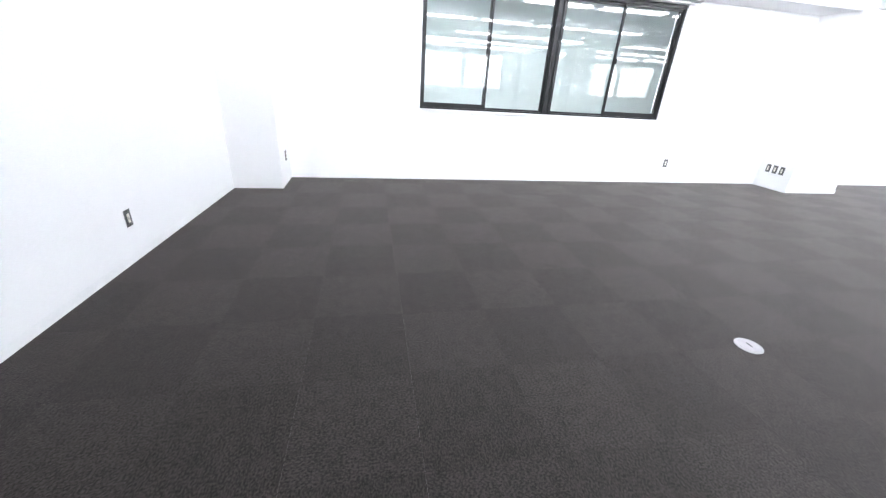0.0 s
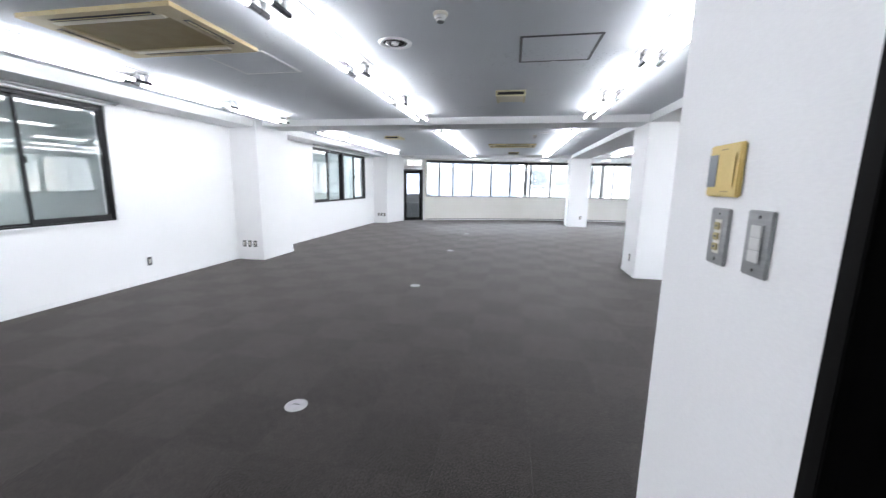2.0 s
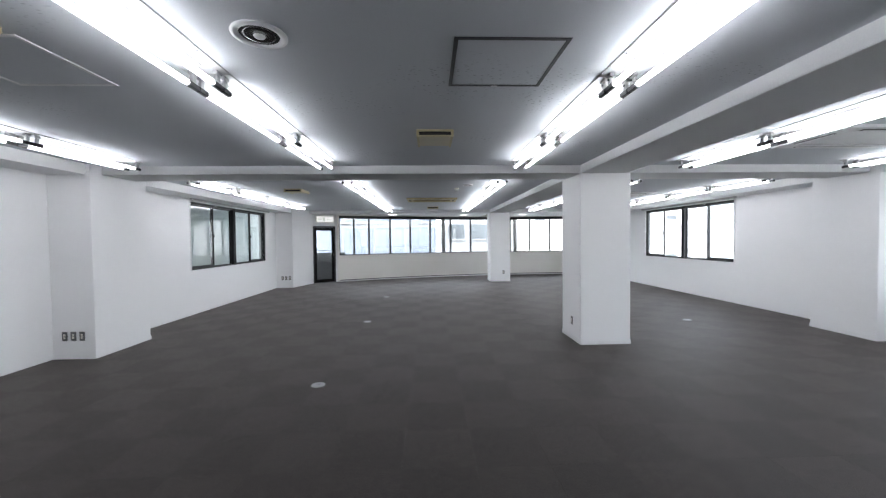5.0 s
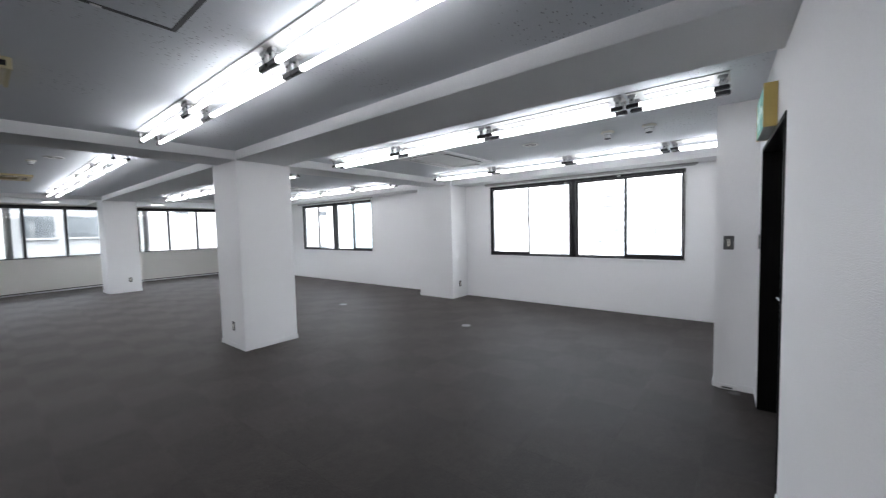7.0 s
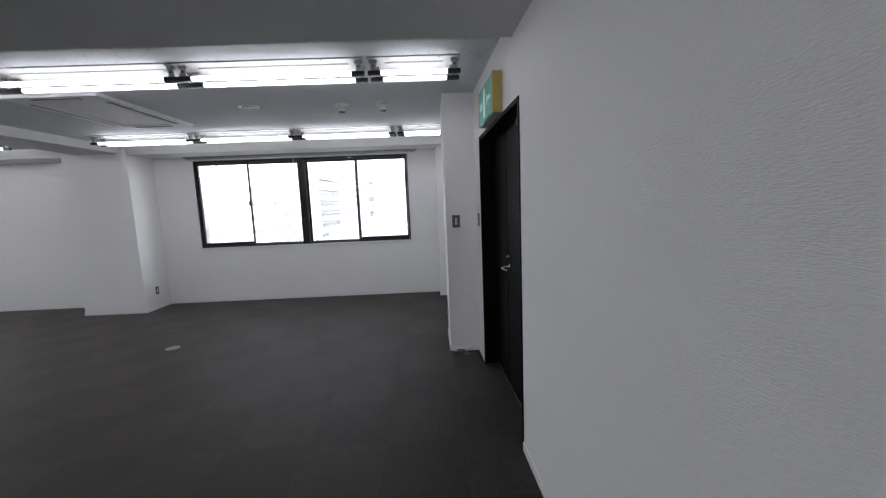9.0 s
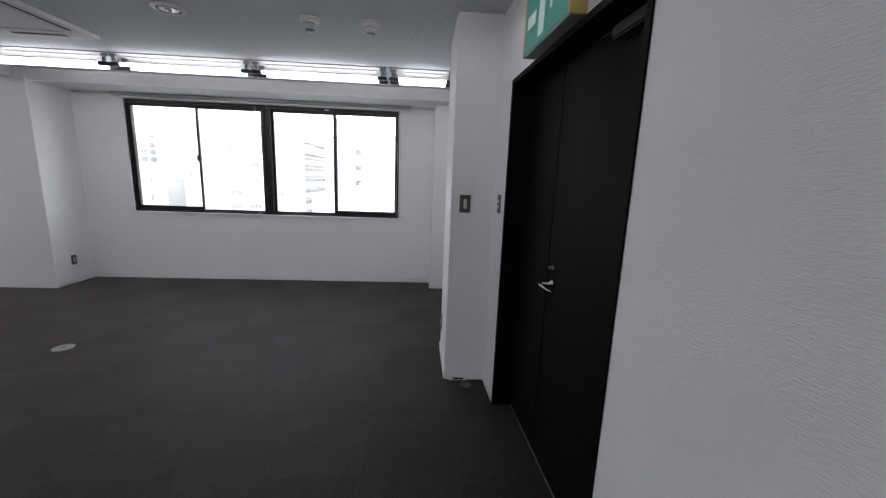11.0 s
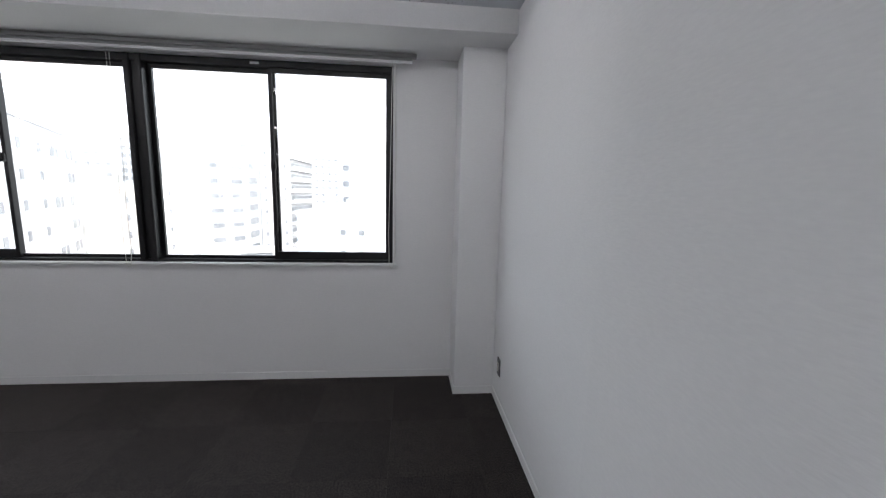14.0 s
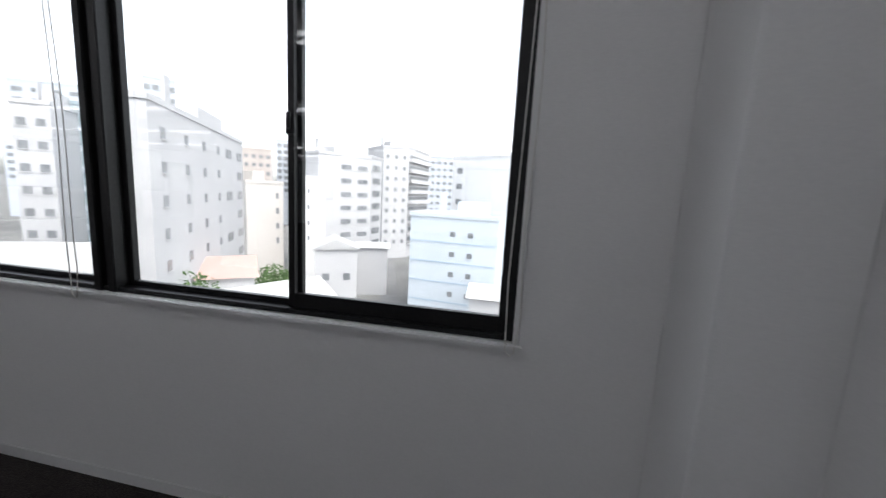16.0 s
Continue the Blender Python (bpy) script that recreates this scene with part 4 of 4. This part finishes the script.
def facade(name, ax, ay, bxx, byy, depth, top, floors, cols, material, label, win=(0.55, 0.42), base=GZ, skip=(), band_m=None, balcony=False, roofbox=True, glass_m=None):
    """A block whose front runs from (ax, ay) to (bxx, byy), seen from the left hand side of that line; windows in rows and columns."""
    a, b = Vector((ax, ay)), Vector((bxx, byy))
    d = b - a
    L = d.length
    e = thing(name, label, "building", "city buildings", m=Matrix.Translation((ax, ay, base)) @ Matrix.Rotation(math.atan2(d.y, d.x), 4, "Z"))
    hgt = top - base
    bm = boxes((0, L, 0, depth, 0, hgt))
    part("wall", bm, material, e)
    part("roof", boxes((-0.15, L + 0.15, -0.15, 0.15, hgt, hgt + 0.6), (-0.15, L + 0.15, depth - 0.15, depth + 0.15, hgt, hgt + 0.6), (-0.15, 0.15, 0.15, depth - 0.15, hgt, hgt + 0.6), (L - 0.15, L + 0.15, 0.15, depth - 0.15, hgt, hgt + 0.6)), material, e, "parapet roof edge")
    if roofbox:
        part("plant_room", boxes((L * 0.45, L * 0.75, depth * 0.3, depth * 0.7, hgt + 0.01, hgt + 2.6), (L * 0.2, L * 0.24, depth * 0.4, depth * 0.5, hgt + 0.01, hgt + 4.0)), material, e, "roof-top plant room and mast")
    fh = 3.3
    cw = L / max(cols, 1)
    w, h = cw * win[0], fh * win[1]
    first = None
    for i in range(floors):
        z = hgt - 0.9 - (i + 0.5) * fh
        if z < 1:
            break
        if band_m is not None:
            part("spandrel", boxes((0.05, L - 0.05, -0.10, -0.01, z - fh * 0.5, z - fh * 0.22), bevel=0.02), band_m, e, "pale spandrel band")
        for j in range(cols):
            if (j in skip) or (band_m is not None):
                continue
            x = (j + 0.5) * cw
            if first is None:
                first = part("window", boxes((-w / 2, w / 2, -0.04, -0.005, -h / 2, h / 2)), glass_m or WGLASS, e)
                first.location = (x, 0, z)
                first2 = part("sill", boxes((-w / 2 - 0.1, w / 2 + 0.1, -0.14, -0.045, -h / 2 - 0.12, -h / 2), bevel=0.01), material, first)
            else:
                o = again(first, "window", e, x, 0, z)
                again(first2, "sill", o)
        if balcony:
            part("balcony", boxes((0.2, L - 0.2, -1.2, -1.08, z - fh * 0.5, z - fh * 0.12), (0.2, L - 0.2, -1.08, -0.005, z - fh * 0.5, z - fh * 0.46)), material, e, "railed balcony")
    return e


def at(bearing, dist):
    bearing -= 2.2
    return 5.3 + dist * math.cos(radians(bearing)), 2.2 + dist * math.sin(radians(bearing))


def block(name, b0, d0, b1, d1, elev, dist, depth, floors, cols, material, label, **kw):
    p, q = at(b0, d0), at(b1, d1)
    top = 1.47 + dist * math.tan(radians(elev + 3.2))
    e = facade(name, p[0], p[1], q[0], q[1], depth, top, floors, cols, material, label, **kw)
    return e


office = block("office_building", 51.3, 44, 41.5, 80, 1.7, 80, 3, 7, 6, CONC, "white tiled office block with rows of small windows", win=(0.18, 0.34), skip=(4, 5))
for i in range(6):
    z = 27.4 - (i + 0.5) * 3.3
    for u in ((25.8, 32.8) if i % 2 == 0 else (32.8,)):
        wide = part("wide_window", boxes((u, u + 3.4, -0.05, -0.005, z - 0.7, z + 0.7)), WGLASS, office, "wide office window")
        part("mullion", boxes((u + 1.65, u + 1.75, -0.09, -0.051, z - 0.7, z + 0.7)), CONC, wide)
block("glass_building", 59.0, 92, 53.6, 84, 4.2, 86, 18, 8, 1, TEAL, "teal glass office block with pale floor bands", band_m=BLUEF, roofbox=False)
block("narrow_building", 62.0, 84, 59.2, 82, 3.4, 83, 12, 7, 2, CONC, "narrow white block with paired windows", win=(0.5, 0.35))
block("distant_tower", 62.0, 190, 56.5, 180, 5.6, 185, 30, 3, 4, GREYF, "hazy blue-grey tower in the distance", roofbox=False)
block("blue_tower", 51.5, 150, 48.4, 150, 8.0, 150, 20, 6, 4, GREYF, "blue-grey glass tower behind the white block", roofbox=False, win=(0.8, 0.5))
block("cream_building", 41.2, 88, 36.6, 92, -3.2, 90, 14, 4, 3, CREAMF, "cream low block with a column of windows", win=(0.25, 0.4), skip=(0, 1))
block("brown_building", 41.5, 170, 38.0, 170, 1.2, 170, 20, 4, 4, BROWNF, "brown block in the distance", roofbox=False)
block("slim_tower", 37.4, 220, 35.8, 220, 2.7, 220, 15, 8, 2, GREYF, "slim blue-grey tower in the distance", roofbox=False, win=(0.7, 0.6))
block("beige_tower", 35.7, 210, 33.6, 210, 2.4, 210, 15, 4, 3, BROWNF, "beige block in the distance", roofbox=False)
block("apartment_block", 31.9, 92, 24.6, 100, 1.3, 96, 14, 8, 3, CONC, "white apartment block with wide windows", win=(0.6, 0.34), skip=(0,))
block("apartment_block", 24.6, 100, 23.0, 108, 1.2, 104, 10, 8, 1, CONC, "white side of an apartment block with balcony windows", win=(0.7, 0.5), roofbox=False)
block("apartment_tower", 22.8, 118, 19.1, 122, 2.9, 120, 12, 9, 3, CONC, "white apartment tower with small windows", win=(0.35, 0.36))
block("apartment_tower", 19.1, 122, 16.0, 142, 2.6, 132, 12, 9, 1, CONC, "white apartment tower side with stacked balconies", win=(0.9, 0.4), balcony=True, roofbox=False)
block("far_building", 15.9, 190, 12.3, 190, 2.0, 190, 20, 8, 4, GREYF, "grey block in the distance", roofbox=False, win=(0.6, 0.4))
block("sign_building", 12.4, 84, 2.6, 70, 2.0, 82, 16, 8, 4, WHITEF, "white block with a roof sign and end windows", win=(0.4, 0.36), skip=(1, 2, 3), roofbox=False)
PALEBAND = textured("blue_band_tiles", (0.36, 0.46, 0.56), (0.42, 0.51, 0.60), 0.3, 3.0, 0.7, 0.1, 0.01)
low = block("blue_building", 18.4, 62, 5.0, 58, -6.9, 60, 16, 4, 5, BLUEF, "pale blue low block with small windows", win=(0.3, 0.25), skip=(0, 1, 4))
for i in range(4):
    part("band", boxes((0.02, 14.2, -0.06, -0.002, 13.5 - i * 3.3, 13.75 - i * 3.3)), PALEBAND, low, "narrow light blue band")
for u in (2.0, 6.5, 11.0):
    part("roof_unit", boxes((u, u + 1.6, 3.0, 4.2, 16.2, 17.6), (u + 0.2, u + 1.4, 2.9, 2.99, 16.5, 17.3), bevel=0.05), CONC, low, "pale rooftop unit")
block("white_wall_building", 34.0, 84, 31.0, 84, -2.2, 84, 14, 4, 2, WHITEF, "plain white block with few windows", win=(0.2, 0.3), skip=(1,), roofbox=False)
sx, sy = at(9.8, 83.5)
e = thing("roof_sign", "roof-top sign of unreadable dark letters", "sign", m=Matrix.Translation((sx, sy, 1.47 + 82 * math.tan(radians(5.2)) + 0.6)) @ Matrix.Rotation(radians(-83), 4, "Z"))
for i in range(5):
    part("letter_bar", boxes((i * 1.1 - 2.6, i * 1.1 - 1.9, -0.1, 0.1, 0, 1.0), bevel=0.05), GREYF, e, "unreadable letter as a bar")

far = random.Random(7)
for i in range(14):
    b0 = 63 - i * 4.6 + far.uniform(-1, 1)
    d0 = far.uniform(240, 420)
    block("distant_building", b0, d0, b0 - far.uniform(1.6, 3.6), d0, far.uniform(-0.6, 1.5), d0, 20, 5, far.randint(3, 6), far.choice((CONC, CREAMF, GREYF, BROWNF)), "hazy city block far off on the skyline", roofbox=i % 2 == 0, win=(0.55, 0.45))


def low_house(b, d, w, l, hgt, roof, turn, label):
    x, y = at(b, d)
    hgt += d * 0.05
    e = thing("low_house", label, "house", "low houses", m=pose(x, y, GZ, 0, 0, turn))
    part("wall", boxes((-w / 2, w / 2, -l / 2, l / 2, 0, hgt)), CONC, e)
    bm = bmesh.new()
    o = 0.5
    v = [bm.verts.new(p) for p in ((-w / 2 - o, -l / 2 - o, hgt - 0.1), (w / 2 + o, -l / 2 - o, hgt - 0.1), (w / 2 + o, l / 2 + o, hgt - 0.1), (-w / 2 - o, l / 2 + o, hgt - 0.1), (0, -l / 2 - o, hgt + w * 0.22), (0, l / 2 + o, hgt + w * 0.22))]
    for f in ((0, 1, 4), (2, 3, 5), (1, 2, 5, 4), (3, 0, 4, 5), (3, 2, 1, 0)):
        bm.faces.new([v[i] for i in f])
    part("roof", bm, roof, e, "pitched roof")
    for k in (-1, 1):
        part("window", boxes((k * w * 0.25 - 0.6, k * w * 0.25 + 0.6, -l / 2 - 0.05, -l / 2 - 0.005, hgt * 0.5, hgt * 0.5 + 1.2)), WGLASS, e)


low_house(45.5, 58, 9, 10, 6.6, REDTILE, 40, "low house with a red tiled roof")
low_house(39.5, 54, 9, 16, 3.6, PALEROOF, 60, "low workshop with a pale sheet roof")
low_house(58.5, 60, 12, 16, 8.0, PALEROOF, 30, "low hall with a pale sheet roof")
low_house(54.0, 56, 9, 12, 6.5, PALEROOF, 30, "low hall with a pale sheet roof")
low_house(29.5, 70, 7, 8, 7.6, PALEROOF, -60, "small white house with a curved pale roof")
low_house(4.0, 52, 6, 8, 5.2, PALEROOF, 0, "low house with a pale sheet roof")
low_house(24.0, 78, 4, 6, 6.0, PALEROOF, 20, "low house with a pale sheet roof")
structure("road", boxes((-1.8, 1.8, -60, 40, 0.004, 0.03)), textured("street_asphalt", (0.14, 0.14, 0.14), (0.2, 0.2, 0.2), 0.2, 4.0, 0.9), "narrow grey street between the blocks", "road").matrix_basis = pose(*at(21.5, 90), GZ, 0, 0, -70)


def tree(b, d, hgt, seed):
    rnd = random.Random(seed)
    x, y = at(b, d)
    hgt += d * 0.05
    e = thing("tree", "bushy green street tree", "tree", "street trees", m=pose(x, y, GZ))
    part("trunk", lathe([(0.22, 0), (0.16, hgt * 0.4), (0.08, hgt * 0.7)], 8), BROWNF, e, "tapered trunk")
    bm = bmesh.new()
    for _ in range(520):
        u, t = rnd.uniform(0, 6.283), rnd.uniform(-1, 1)
        r = hgt * 0.36 * rnd.uniform(0.4, 1.0) ** 0.5
        c = Vector((r * math.cos(u) * math.sqrt(1 - t * t), r * math.sin(u) * math.sqrt(1 - t * t), hgt * 0.64 + r * t * 0.95))
        s = rnd.uniform(0.14, 0.34)
        m = Euler((rnd.uniform(0, 6), rnd.uniform(0, 6), rnd.uniform(0, 6))).to_matrix()
        bm.faces.new([bm.verts.new(c + m @ Vector(p) * s) for p in ((-1, 0, 0), (0, -0.6, 0.1), (1, 0, 0), (0, 0.6, 0.1))])
    tagged(part("crown", bm, textured("foliage", (0.05, 0.10, 0.03), (0.10, 0.17, 0.06), 0.9, 6.0, 0.7), e, "loose leafy crown"), kind="stuff")


for i, (b, d, h) in enumerate(((48.5, 50, 9), (49.8, 52, 8), (38.5, 62, 5), (37.2, 64, 5), (38.0, 70, 4.5))):
    tree(b, d, h, i)

# Unseen mass added overhead so the sun misses the wall next door.
structure("upper_storeys", boxes((XL - 0.2, XR + 0.2, -9, 16.6, H + 0.26, 14)), CONC, "unseen block above the office, added to keep sun off next door", "building")
structure("lower_storeys", boxes((XL - 0.2, XR + 0.2, -9, 16.6, GZ, -0.26)), CONC, "storeys of the same building below the office", "building")
# neighbours beyond the west and north windows
e = thing("neighbour_building", "grey-green rendered wall of the building next door", "building")
part("wall", boxes((-14.0, -6.5, -8, 15.0, GZ, 12)), NEIGH, e)
# Glass and tile colours darkened to stand for shade on these north blocks.
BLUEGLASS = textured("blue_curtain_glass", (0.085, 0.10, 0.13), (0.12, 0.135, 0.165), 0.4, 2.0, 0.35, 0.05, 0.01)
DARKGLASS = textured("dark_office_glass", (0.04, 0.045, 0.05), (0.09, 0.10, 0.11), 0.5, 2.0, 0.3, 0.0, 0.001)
SHADEDTILE = textured("shaded_facade_tiles", (0.16, 0.165, 0.17), (0.21, 0.215, 0.22), 0.4, 3.0, 0.8, 0.1, 0.01)
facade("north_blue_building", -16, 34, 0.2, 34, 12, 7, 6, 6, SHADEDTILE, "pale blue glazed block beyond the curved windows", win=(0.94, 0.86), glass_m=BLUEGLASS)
facade("north_white_building", 1.0, 35, 7.2, 35, 12, 8, 7, 3, SHADEDTILE, "shade-toned white block with wide windows beyond the curved windows", win=(0.7, 0.4), glass_m=DARKGLASS)
facade("north_plain_building", 7.6, 33, 22, 33, 12, 9, 6, 5, CONC, "plain white block with a triangle mark beyond the curved windows", win=(0.3, 0.12), glass_m=DARKGLASS)
e = thing("triangle_mark", "small dark triangle mark on a facade", "sign", m=pose(9.25, 32.93, 1.3))
bm = bmesh.new()
prism(bm, [(-0.28, 0.22), (0, -0.22), (0.28, 0.22)], 0, 0.05)
bmesh.ops.rotate(bm, verts=bm.verts, matrix=Matrix.Rotation(radians(90), 3, "X"))
part("triangle", bm, WGLASS, e)

# ---- floor with carpet tiles ----
fl = structure("floor", boxes((XL - 0.2, XR + 0.2, YB - 0.5, 17.0, -0.25, -0.0065)), SLAB, "floor of dark brown-grey carpet tiles laid quarter-turned", "floor")
TX, TY, TS = -0.08, 0.14, 0.5


def tile_mesh(w, d, material):
    bm = bmesh.new()
    g, c = 0.0001, 0.0003
    lo = [bm.verts.new(p) for p in ((g, g, -0.006), (w - g, g, -0.006), (w - g, d - g, -0.006), (g, d - g, -0.006))]
    mi = [bm.verts.new(p) for p in ((g, g, -0.0006), (w - g, g, -0.0006), (w - g, d - g, -0.0006), (g, d - g, -0.0006))]
    hi = [bm.verts.new(p) for p in ((g + c, g + c, 0), (w - g - c, g + c, 0), (w - g - c, d - g - c, 0), (g + c, d - g - c, 0))]
    bm.faces.new(hi)
    for a, b in ((lo, mi), (mi, hi)):
        for i in range(4):
            j = (i + 1) % 4
            bm.faces.new((a[i], a[j], b[j], b[i]))
    me = bpy.data.meshes.new("carpet_tile")
    bm.to_mesh(me)
    bm.free()
    me.materials.append(material)
    return me


def inside(x, y):
    if y < YC - 0.02 and x > XC - 0.02:
        return False
    return y < north_y(x) + 0.1


near = [tile_mesh(TS, TS, CARPET_A), tile_mesh(TS, TS, CARPET_B)]
rest = {0: [[], []], 1: [[], []]}
for i in range(-12, 15):
    for j in range(-5, 36):
        x0, y0 = TX + i * TS, TY + j * TS
        k = (i + j) % 2
        x1, y1 = min(x0 + TS, XR), y0 + TS
        xa, ya = max(x0, XL), max(y0, -1.9)
        if x1 - xa < 0.02 or y1 - ya < 0.02:
            continue
        if not inside((xa + x1) / 2, (ya + y1) / 2) and not inside(xa + 0.01, y1 - 0.01):
            continue
        full = x1 - xa > 0.499 and y1 - ya > 0.499
        if full and ((-4.1 < x0 < -0.1 and y0 < 7.2) or (x0 > -0.1 and 1.1 < y0 < 6.7)):
            o = new("carpet_tile", near[k])
            o.parent, o.location = fl, (x0, y0, 0)
        else:
            v, f = rest[k]
            n = len(v)
            g = 0.0003
            v += [(xa + g, ya + g, -0.006), (x1 - g, ya + g, -0.006), (x1 - g, y1 - g, -0.006), (xa + g, y1 - g, -0.006), (xa + g, ya + g, 0), (x1 - g, ya + g, 0), (x1 - g, y1 - g, 0), (xa + g, y1 - g, 0)]
            f += [tuple(n + q for q in s) for s in ((4, 5, 6, 7), (0, 1, 5, 4), (1, 2, 6, 5), (2, 3, 7, 6), (3, 0, 4, 7))]
for k, m in ((0, CARPET_A), (1, CARPET_B)):
    me = bpy.data.meshes.new("carpet_field")
    me.from_pydata(rest[k][0], [], rest[k][1])
    me.materials.append(m)
    o = new("carpet_field", me)
    o.parent = fl
    tagged(o, "far field of carpet tiles", kind="stuff")
